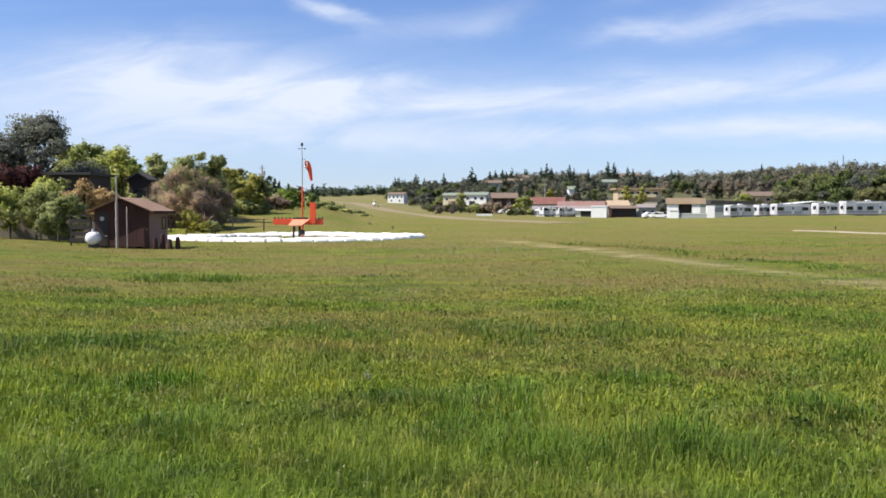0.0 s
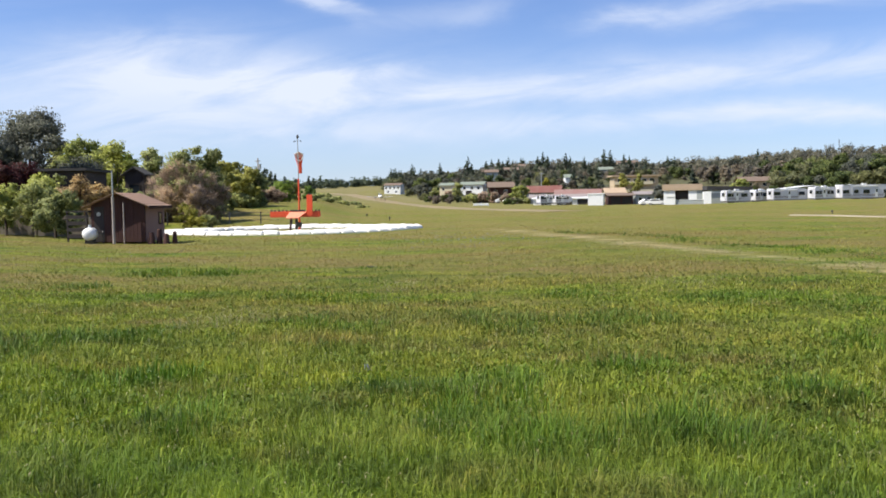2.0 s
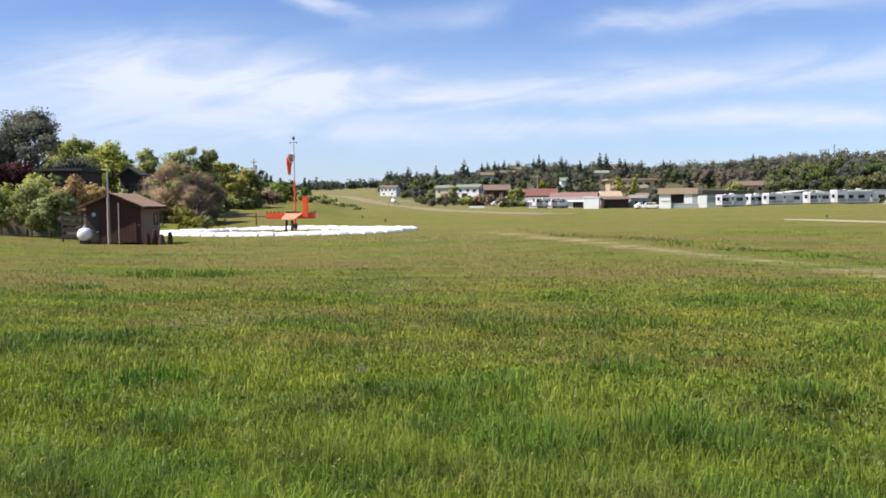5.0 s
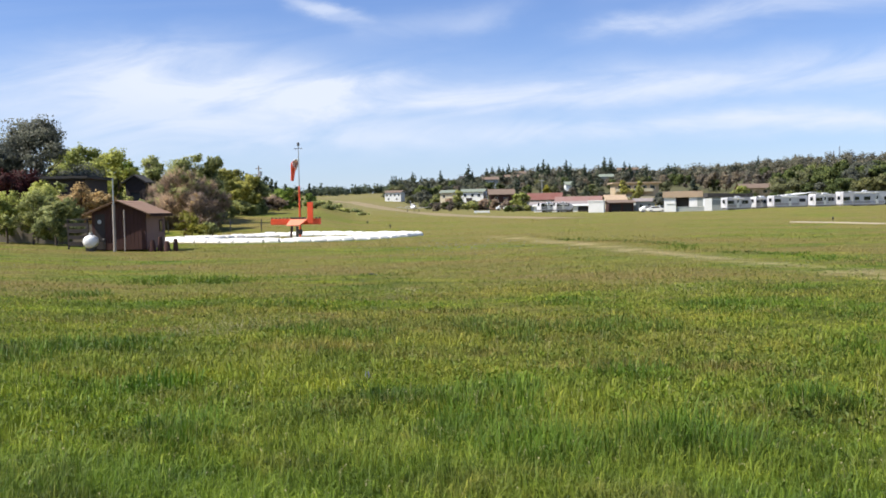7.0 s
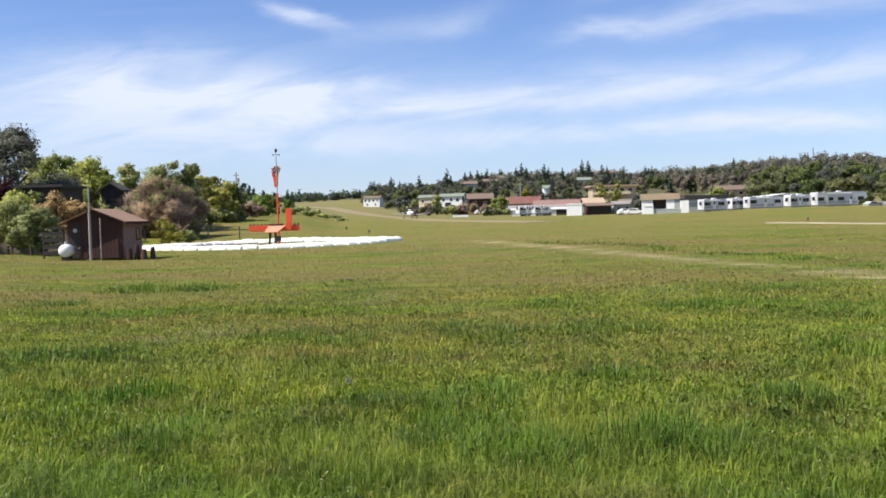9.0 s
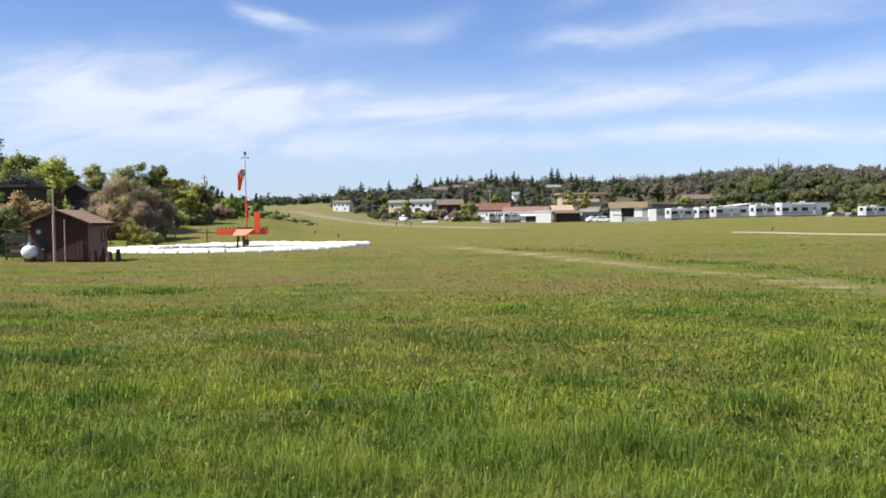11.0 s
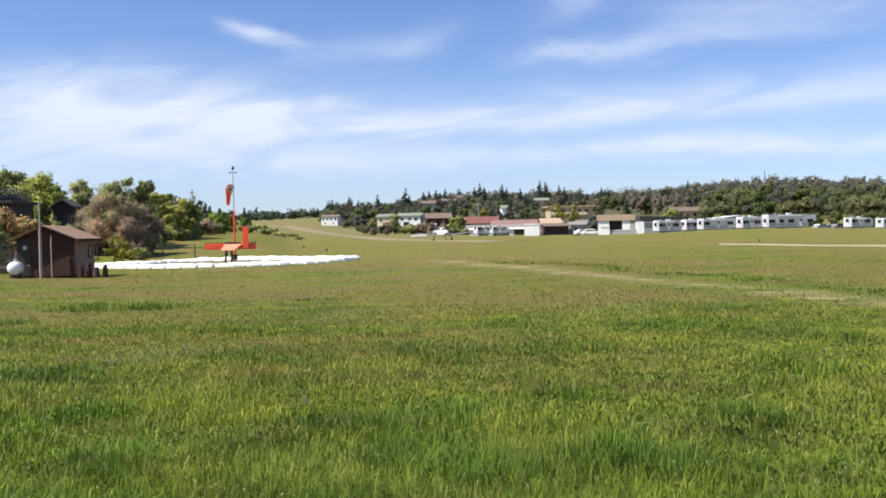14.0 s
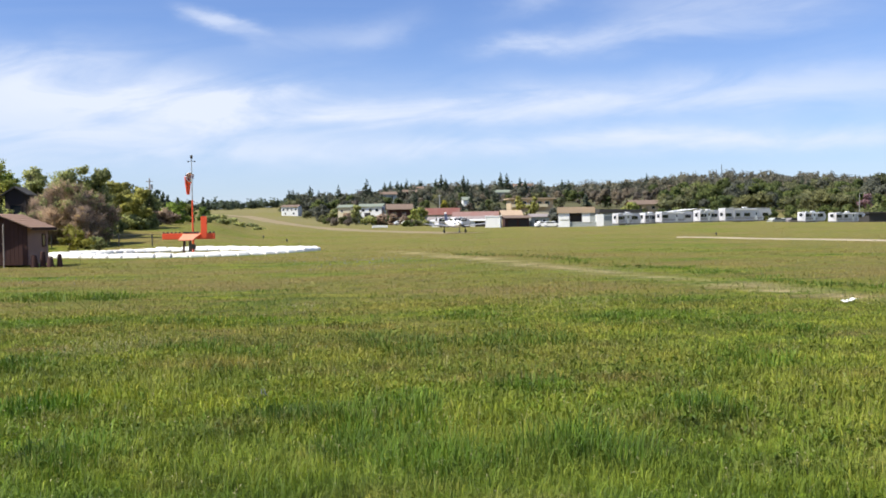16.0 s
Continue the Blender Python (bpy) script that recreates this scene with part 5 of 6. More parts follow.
    # tall conifers that break the skyline: bearing, distance, height of the tip for each metre of distance
    for u, d, v in ((-0.046, 540, 0.040), (-0.0285, 540, 0.043), (0.0008, 545, 0.047), (0.033, 550, 0.054), (0.037, 548, 0.049), (0.0535, 560, 0.052), (0.068, 560, 0.054), (0.073, 566, 0.051), (0.079, 565, 0.053), (0.084, 572, 0.050),
                    (0.1126, 560, 0.057), (0.119, 570, 0.058), (0.124, 566, 0.054), (0.145, 570, 0.057), (0.150, 575, 0.053), (0.189, 580, 0.060), (0.196, 585, 0.059), (0.212, 580, 0.057), (0.218, 584, 0.055), (0.262, 600, 0.054)):
        x, y = at(u, d)
        place("con", rng.randrange(2), x, y, max(0.5, (2.0 + v * d - ground_z(x, y)) / 12.0))


woods()


def far_woods(name, belts, count, material, label, seed):
    """The wooded ridges at the back, one mass of crowns."""
    rng = np.random.default_rng(seed)
    blobs = []
    for u0, u1, d0, d1, n, r in belts:
        u, d = rng.uniform(u0, u1, n), rng.uniform(d0, d1, n)
        x, y = u * d, d
        z = land(x, y)
        for a, b, c in zip(x, y, z):
            k = r * rng.uniform(0.6, 1.2)
            blobs.append((a, b, c + k * 0.75, k, k, k * rng.uniform(0.8, 1.3)))
    me = leaf_mesh(name, blobs, count, 1.0, seed + 1)
    me.materials.append(material)
    tagged(new(name, me), label, "woods", kind="stuff")


far_woods("far_woods", ((-0.06, 0.75, 620, 890, 620, 5.5), (0.02, 0.75, 480, 640, 200, 4.0)), 150000, L_WOOD, "dense grey-green woodland covering the distant ridge", 33)
far_woods("ridge_woods", ((-0.24, -0.03, 560, 700, 190, 3.6), (-0.75, -0.2, 240, 420, 160, 4.5)), 50000, L_CONIFER, "dark line of woodland at the head of the runway", 35)


def hillside():
    w4 = tuple((-3.2 + 2.1 * k, 2.5, 0.9, 0.95) for k in range(4))
    house("white_house", *at(-0.052, 440.0), 8.4, 7.0, 4.3, 1.0, WHITE, ROOF_BROWN, "white two-storey house with a reddish-brown roof", over=0.4, wins=w4 + ((-2.2, 0.6, 0.8, 0.9), (2.0, 0.6, 0.8, 0.9)), yaw=-14, z=6.9)
    house("long_house", *at(0.010, 320.0), 4.6, 8.0, 4.0, 0.9, CREAM, ROOF_GREEN, "cream-walled house with a grey-green roof", yaw=-14, over=0.5, wins=((-0.9, 2.2, 0.8, 0.9),), z=4.2, along="x")
    house("long_house", *at(0.039, 322.0), 8.6, 8.0, 4.3, 1.0, WHITE, ROOF_GREEN, "white house with a grey-green roof and garage", yaw=-14, over=0.5, wins=((-2.6, 2.6, 1.0, 1.0), (0.2, 2.6, 1.0, 1.0), (2.6, 2.5, 1.1, 1.0)), door=((-1.0, 2.2, 2.1),), z=4.1)
    house("brown_house", *at(0.070, 318.0), 8.2, 7.0, 3.6, 1.6, BROWN, ROOF_BROWN, "brown house under a wide tan roof", over=0.9, wins=((-2, 1.2, 1.2, 1.1), (1.5, 1.2, 1.2, 1.1)), z=3.9)
    for u, d, w, wall, roof, zz in ((0.1485, 420.0, 4.2, WHITE, ROOF_GREEN, 7.8), (0.082, 560.0, 9.0, BROWN, ROOF_BROWN, 19.0), (0.055, 600.0, 8.0, CREAM, ROOF_DARK, 21.0), (0.058, 500.0, 8.5, GREY, ROOF_BROWN, 15.5), (0.092, 640.0, 7.5, WHITE, ROOF_BROWN, 24.5), (0.215, 620.0, 14.0, TAN, ROOF_BROWN, 25.0), (0.030, 560.0, 7.0, GREY, ROOF_DARK, 18.5), (0.190, 500.0, 8.0, GREY, ROOF_GREEN, 16.0)):
        house("hill_house", *at(u, d), w, 7.0, 3.6 if w > 5 else 5.4, 1.4, wall, roof, "house among the hill trees with a low gabled roof", over=0.6, wins=((-w * 0.25, 1.4, 1.0, 1.1), (w * 0.22, 1.4, 1.0, 1.1)), z=zz, group="houses on the hill")
    # long buildings by the field
    house("red_roof_building", *at(0.120, 262.0), 9.6, 8.0, 3.3, 1.8, GREY, ROOF_RED, "low building with a faded red metal roof", "building", yaw=-10, over=0.6, wins=tuple((-3.6 + 1.8 * k, 1.9, 1.1, 0.8) for k in range(5)), z=1.3)
    house("red_roof_building", *at(0.159, 255.0), 12.6, 7.0, 2.6, 1.3, CREAM, ROOF_PINK, "long building with a sun-faded pinkish roof", "building", yaw=-10, over=0.6, wins=tuple((-5 + 2.4 * k, 1.2, 1.1, 0.9) for k in range(5)), z=1.2)
    house("long_workshop", *at(0.145, 240.0), 19.0, 6.0, 1.9, 0.8, GREY, ROOF_PALE, "long low workshop under a pale grey roof", "workshop", yaw=-10, over=0.6, wins=tuple((-7 + 2.8 * k, 0.8, 1.4, 0.7) for k in range(6)), z=0.9)
    house("tan_cottage", *at(0.200, 250.0), 5.4, 6.0, 2.7, 1.3, CREAM, BAND, "cream cottage with a tan gabled roof", "cottage", over=0.5, wins=((-1.2, 1.0, 0.9, 1.0), (1.2, 1.0, 0.9, 1.0)), z=1.3)
    house("white_workshop", *at(0.143, 222.0), 15.0, 6.0, 1.75, 0.25, WHITE, WHITE, "low white workshop with a pale roof and dark doors", "workshop", yaw=-14, over=0.5, wins=((-5.2, 0.9, 1.2, 0.6), (-2.6, 0.9, 1.2, 0.6)), door=((5.0, 2.8, 1.6), (1.6, 1.4, 1.6)), z=0.65)
    house("white_box_building", *at(0.180, 208.0), 3.6, 6.0, 2.6, 0.3, WHITE, WHITE, "plain white boxy outbuilding", "outbuilding", yaw=-14, flat=True, over=0.1, z=0.6)
    house("open_carport", *at(0.206, 212.0), 5.8, 5.0, 2.3, 0.5, BROWN, ROOF_BROWN, "brown open-fronted carport in shade", "carport", over=0.5, door=((-1.3, 2.2, 1.9), (1.4, 2.2, 1.9)), z=0.6)
    house("grey_cottage", *at(0.233, 215.0), 4.6, 5.0, 2.6, 0.7, GREY, ROOF_PALE, "small grey cottage by the hangars", "cottage", over=0.3, wins=((-1.0, 0.9, 0.9, 1.0), (1.0, 0.9, 0.9, 1.0)), z=0.5)
    # tan storeyed house with terraces
    x, y = at(0.223, 300.0)
    t = house("terraced_house", x, y, 15.0, 8.0, 5.6, 0.5, TAN, BAND, "tan three-storey house with long shaded balconies", flat=True, over=0.9, wins=tuple((-5.5 + 2.7 * k, 3.6, 1.6, 1.3) for k in range(5)), z=4.2)
    part("balcony", boxm(-7.4, 5.2, -5.4, -4.0, 2.9, 3.1), CREAM, t)
    part("parapet", boxm(-7.4, 5.2, -5.5, -5.4, 2.9, 3.9), CREAM, t)
    part("balcony", boxm(-7.4, 7.4, -5.0, -4.0, 0.4, 0.6), CREAM, t)
    part("parapet", boxm(-7.4, 7.4, -5.1, -5.0, 0.4, 1.3), CREAM, t)
    house("hillside_house", *at(0.362, 330.0), 12.0, 7.0, 3.0, 1.4, TAN, ROOF_BROWN, "low tan house below the woods", over=0.8, wins=((-3, 1.0, 1.4, 1.1), (2.5, 1.0, 1.4, 1.1)), z=5.4)
    # a dark hedge behind the trailer park, low scrub on the rise
    rng = random.Random(77)
    for k in range(16):
        u = 0.335 + 0.026 * k + rng.uniform(-0.006, 0.006)
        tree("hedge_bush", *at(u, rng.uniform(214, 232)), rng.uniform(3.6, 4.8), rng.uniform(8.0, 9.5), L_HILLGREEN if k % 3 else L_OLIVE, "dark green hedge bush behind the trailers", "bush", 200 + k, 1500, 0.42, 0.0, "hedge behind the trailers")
    for k, (u, d, h, w) in enumerate(((-0.128, 165.0, 1.0, 3.4), (-0.112, 190.0, 0.9, 4.5), (-0.098, 215.0, 0.9, 4.5), (-0.135, 200.0, 1.3, 4.5), (-0.090, 175.0, 0.6, 3.4), (-0.118, 240.0, 1.2, 5.0), (-0.145, 150.0, 1.2, 3.0))):
        tree("scrub_bush", *at(u, d), h, w, L_OLIVE, "low rough scrub bush on the grassy rise", "bush", 230 + k, 1100, 0.28, 0.0, "scrub on the rise")
    for k in range(20):
        u = -0.016 + 0.0060 * k + rng.uniform(-0.002, 0.002)
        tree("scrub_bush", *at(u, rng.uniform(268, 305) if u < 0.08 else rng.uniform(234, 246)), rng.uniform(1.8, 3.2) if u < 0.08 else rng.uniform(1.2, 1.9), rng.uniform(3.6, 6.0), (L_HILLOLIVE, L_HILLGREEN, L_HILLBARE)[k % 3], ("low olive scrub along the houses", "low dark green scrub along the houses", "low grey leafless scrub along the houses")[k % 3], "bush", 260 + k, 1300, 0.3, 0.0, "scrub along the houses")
    # trees that stand between the buildings
    for k, (u, d, h, w, mt, lb, ba) in enumerate(((0.092, 250.0, 5.8, 6.2, L_LIGHT, "rounded bright spring-green tree by the workshops", 0.08), (0.022, 290.0, 7.6, 5.4, L_OLIVE, "yellow-green tree by the houses", 0.05), (-0.006, 330.0, 4.6, 5.0, L_OLIVE, "olive tree by the houses", 0.1), (0.122, 330.0, 7.5, 4.0, L_YELLOW, "bright yellow-green tree behind red roofs", 0.15), (0.211, 255.0, 8.8, 4.2, L_SUNNY, "yellow spring tree before the tan house", 0.2), (0.229, 252.0, 8.4, 5.6, L_SUNNY, "yellow spring tree before the tan house", 0.2),
                                                  (0.2535, 206.0, 4.6, 4.4, L_DARK, "dark green shrub by the hangar", 0.0), (0.050, 275.0, 3.9, 6.0, L_BARE, "grey leafless brush by the houses", 0.0), (0.062, 270.0, 3.5, 5.0, L_BARE, "grey leafless brush by the houses", 0.0), (0.035, 275.0, 3.4, 6.0, L_OLIVE, "low olive brush by the houses", 0.0), (0.010, 300.0, 3.8, 5.0, L_BARE, "grey leafless brush by the houses", 0.0), (0.076, 262.0, 3.6, 4.4, L_BARE, "grey leafless brush by the houses", 0.0), (0.105, 240.0, 1.8, 4.0, L_OLIVE, "low olive brush by the workshop", 0.0), (0.118, 238.0, 1.6, 3.0, L_BARE, "grey leafless brush by the workshop", 0.0), (-0.018, 345.0, 5.0, 6.0, L_DARK, "dark green shrub by the houses", 0.0), (0.345, 300.0, 6.0, 6.4, L_LIGHT, "light green tree below the woods", 0.1), (0.645, 262.0, 7.6, 6.0, L_PINK, "pink-blossomed tree by the trailers", 0.25), (0.147, 214.0, 2.0, 2.6, L_BARE, "brownish shrub against the white wall", 0.0))):
        tree("leafy_tree" if h > 4 else "bush", *at(u, d), h, w, mt, lb, "tree" if h > 4 else "bush", 90 + k, 2600, 0.36, ba)


hillside()


def hangar():
    x, y = at(0.2795, 178.0)
    t = thing("hangar", pose(x, y, ground_z(x, y), 0, 0, -16), "white hangar with a tan fascia band and near-black panel standing in for the bay's shade", "hangar")
    z1 = 2.0
    part("wall", boxm(-3.75, -1.5, -3.0, -2.8, -1, z1 + 0.9), WHITE, t)
    part("wall", boxm(1.1, 2.7, -3.0, -2.8, -1, z1 + 0.9), WHITE, t)
    part("wall", boxm(2.7, 3.75, -3.0, -2.8, -1, z1 + 0.9), GREY, t)
    part("side_wall", boxm(-3.75, -3.55, -2.8, 1.0, -1, z1 + 0.9), WHITE, t)
    part("side_wall", boxm(3.55, 3.75, -2.8, 1.0, -1, z1 + 0.9), WHITE, t)
    part("back_wall", boxm(-3.55, 3.55, 0.8, 1.0, -1, z1 + 0.9), WHITE, t)
    # dark sheet just behind the opening, in place of interior shade
    part("bay", boxm(-1.5, 1.1, -2.2, -2.1, -1, z1 + 0.9), SHADE, t, "near-black panel standing in for the bay's shade")
    part("fascia", boxm(-4.0, 3.8, -3.3, 1.1, z1 + 0.9, z1 + 2.15, bevel=0.03), BAND, t, "tan fascia band")
    x, y = at(0.2745, 168.0)
    a = thing("hangar_annex", pose(x, y, ground_z(x, y), 0, 0, -14), "white walled annex in front of the hangar", "outbuilding")
    part("wall", boxm(-2.3, -0.6, -1.0, -0.85, -1, 1.45), WHITE, a)
    part("side_wall", boxm(-2.3, -2.15, -0.85, 2.5, -1, 1.45), WHITE, a)
    part("low_wall", boxm(-0.6, 4.6, -0.7, -0.5, -1, 0.85), GREY, a, "low grey wall")
    part("roof", boxm(-2.4, -0.5, -1.1, 2.6, 1.45, 1.53), WHITE, a)
    part("coping", boxm(-0.6, 4.6, -0.75, -0.45, 0.85, 0.92), WHITE, a)
    part("pier", boxm(4.6, 6.0, -0.9, 2.4, -1, 2.4), WHITE, a)
    x, y = at(0.325, 196.0)
    b = thing("long_shed", pose(x, y, ground_z(x, y)), "long grey shed with a low dark roof", "shed")
    part("wall", boxm(-4.2, 5.2, -3.0, -2.8, -1, 3.1), GREY, b)
    part("side_wall", boxm(-4.2, -4.0, -2.8, 3.0, -1, 2.9), GREY, b)
    part("side_wall", boxm(5.0, 5.2, -2.8, 3.0, -1, 2.9), GREY, b)
    part("roof", prism(bmesh.new(), [(-4.5, 3.1), (5.6, 3.1), (5.6, 3.75), (-4.5, 4.05)], -3.4, 3.2), ROOF_DARK, b, "dark low-pitched roof")
    part("band", boxm(-4.3, 5.0, -3.06, -3.0, 2.5, 2.7), WHITE, b)


hangar()


def trailer(length, height, kind, label):
    """A travel trailer: rounded shell, windows, stripe, wheels, roof unit; a nose that overhangs on the large ones."""
    t = thing("travel_trailer", pose(0, 0, 0), label, "travel trailer", "parked travel trailers")
    L, H, W = length, height, 2.45
    f = 0.62
    if kind == "fifth":
        prof = [(0, f), (L - 2.2, f), (L - 1.9, 1.55), (L - 0.5, 1.7), (L - 0.05, 2.1), (L - 0.25, H - 0.35), (L - 0.8, H), (0.15, H), (0, H - 0.15)]
    else:
        prof = [(0, f), (L - 0.35, f), (L - 0.05, 1.1), (L, 1.7), (L - 0.3, H - 0.25), (L - 0.75, H), (0.2, H), (0, H - 0.2)]
    bm = prism(bmesh.new(), prof, -W / 2, W / 2)
    bmesh.ops.bevel(bm, geom=bm.edges[:], offset=0.06, segments=2, affect="EDGES")
    part("shell", bm, TRAILER, t)
    k = max(3, int(L / 2.2))
    for i in range(k):
        x = 0.9 + (L - 2.6) * i / (k - 1)
        if i == k - 2:
            d = part("door", boxm(x - 0.33, x + 0.33, -W / 2 - 0.03, -W / 2, f + 0.08, f + 1.95, bevel=0.01), WHITE, t)
            part("door_pane", boxm(x - 0.18, x + 0.18, -W / 2 - 0.045, -W / 2 - 0.031, f + 1.1, f + 1.7), GLASS, d)
            continue
        window(t, x, -W / 2, 1.55, 0.95 if i % 2 else 1.35, 0.62, "y", -1, STEEL)
    window(t, 0, 0.0, 1.7, 0.8, 0.6, "x", -1, STEEL)
    part("stripe", boxm(0.25, L - 2.3, -W / 2 - 0.012, -W / 2, 1.12, 1.26), STRIPE, t)
    part("stripe", boxm(0.25, L - 2.6, -W / 2 - 0.012, -W / 2, 0.92, 1.02), STRIPE, t)
    part("roof_unit", boxm(L * 0.45, L * 0.45 + 0.95, -0.35, 0.35, H, H + 0.26, bevel=0.06), WHITE, t)
    part("roof_vent", boxm(L * 0.2, L * 0.2 + 0.4, -0.2, 0.2, H, H + 0.13, bevel=0.03), WHITE, t)
    for i in range(2):
        for s in (-1, 1):
            x = L * 0.36 + i * 0.85
            w = part("wheel", rod(bmesh.new(), (x, s * 1.0, 0.36), (x, s * 1.22, 0.36), 0.36, 0.36, 18), RUBBER, t)
            part("rim", rod(bmesh.new(), (x, s * 1.21, 0.36), (x, s * 1.235, 0.36), 0.2, 0.2, 14), GALV, w)
    part("skirt", boxm(0.15, L - (2.4 if kind == "fifth" else 0.6), -W / 2 - 0.01, W / 2 + 0.01, f - 0.2, f + 0.02), STRIPE, t, "dark grey underside skirt")
    part("roof_trim", boxm(0.3, L - 1.0, -W / 2 - 0.02, -W / 2, H - 0.14, H - 0.05), GALV, t)
    aw = part("awning", rod(bmesh.new(), (L * 0.2, -W / 2 - 0.09, H - 0.28), (L * 0.68, -W / 2 - 0.09, H - 0.28), 0.07, 0.07, 10), WHITE, t, "rolled white awning")
    for ax in (L * 0.2, L * 0.68):
        part("awning_arm", boxm(ax - 0.025, ax + 0.025, -W / 2 - 0.06, -W / 2, 1.0, H - 0.3), GALV, aw)
    if L > 5:
        bm = bmesh.new()
        for ly in (-0.9, -0.5):
            rod(bm, (-0.1, ly, 1.0), (-0.1, ly, H + 0.1), 0.02, 0.02, 6)
        for k2 in range(6):
            rod(bm, (-0.1, -0.9, 1.1 + 0.3 * k2), (-0.1, -0.5, 1.1 + 0.3 * k2), 0.016, 0.016, 6)
        part("ladder", bm, GALV, t)
    part("hitch", boxm(L - 1.6, L + 0.4, -0.06, 0.06, f - 0.12, f), STEEL, t)
    return t


def trailers():
    spots = ((0.3260, 184.0, 5.9, 2.85, "plain", 2), (0.3590, 186.0, 3.7, 2.8, "plain", 2), (0.3795, 183.0, 8.4, 2.9, "plain", 1), (0.4270, 182.0, 5.4, 3.0, "plain", 1), (0.4585, 181.0, 12.0, 3.3, "fifth", -1),
             (0.560, 184.0, 6.0, 2.6, "plain", 2), (0.352, 205.0, 7.5, 2.9, "plain", 2), (0.113, 214.0, 5.0, 2.3, "plain", 8), (0.131, 213.0, 4.4, 2.2, "plain", 4), (0.600, 190.0, 9.0, 2.7, "fifth", 3))
    for u, d, l, h, k, yaw in spots:
        x, y = at(u, d)
        m = pose(x, y, ground_z(x, y), 0, 0, yaw + 11)
        t = trailer(l, h, k, "long white fifth-wheel trailer with dark windows parked in a row" if k == "fifth" else "white travel trailer with dark windows parked in a row" if u > 0.3 else "white travel trailer parked before the low workshop")
        t.matrix_world = m
    # a long white canopy roof over the middle of the row
    x, y = at(0.420, 197.0)
    c = thing("canopy", pose(x, y, ground_z(x, y)), "long white pitched canopy roof over the trailers", "canopy")
    part("roof", gable_roof(-6.5, 6.5, -4, 4, 2.9, 3.6, 0.3, 0.08, "y"), WHITE, c)
    for px in (-6, -2, 2, 6):
        for py in (-3.8, 3.8):
            part("post", rod(bmesh.new(), (px, py, -0.5), (px, py, 2.8), 0.06), GALV, c)
    house("dark_shed", *at(0.705, 196.0), 26.0, 6.0, 2.2, 0.4, ROOF_DARK, ROOF_DARK, "long low dark shed behind the trailers", "shed", over=0.4, z=ground_z(*at(0.705, 196.0)), flat=True)


trailers()


def car(x, y, yaw, paint, label, van=False):
    t = thing("parked_car", pose(x, y, ground_z(x, y), 0, 0, yaw), label, "car", "cars by the hangars")
    H = 1.75 if van else 1.45
    prof = [(-2.1, 0.35), (2.1, 0.35), (2.15, 0.75), (1.95, 0.95), (1.0, 1.02), (0.45, H), (-1.2, H), (-1.75, 1.05), (-2.1, 0.98)]
    bm = prism(bmesh.new(), prof, -0.85, 0.85)
    bmesh.ops.bevel(bm, geom=bm.edges[:], offset=0.07, segments=2, affect="EDGES")
    part("body", bm, paint, t)
    for s in (-1, 1):
        part("side_glass", prism(bmesh.new(), [(-1.45, 1.06), (0.75, 1.06), (0.38, H - 0.08), (-1.1, H - 0.08)], s * 0.845 - 0.012, s * 0.845 + 0.012), GLASS, t)
        for wx in (-1.3, 1.3):
            w = part("wheel", rod(bmesh.new(), (wx, s * 0.68, 0.32), (wx, s * 0.87, 0.32), 0.32, 0.32, 16), RUBBER, t)
            part("rim", rod(bmesh.new(), (wx, s * 0.86, 0.32), (wx, s * 0.885, 0.32), 0.19, 0.19, 12), GALV, w)
        part("headlight", boxm(2.08, 2.15, s * 0.6 - 0.15, s * 0.6 + 0.15, 0.68, 0.8), GALV, t)


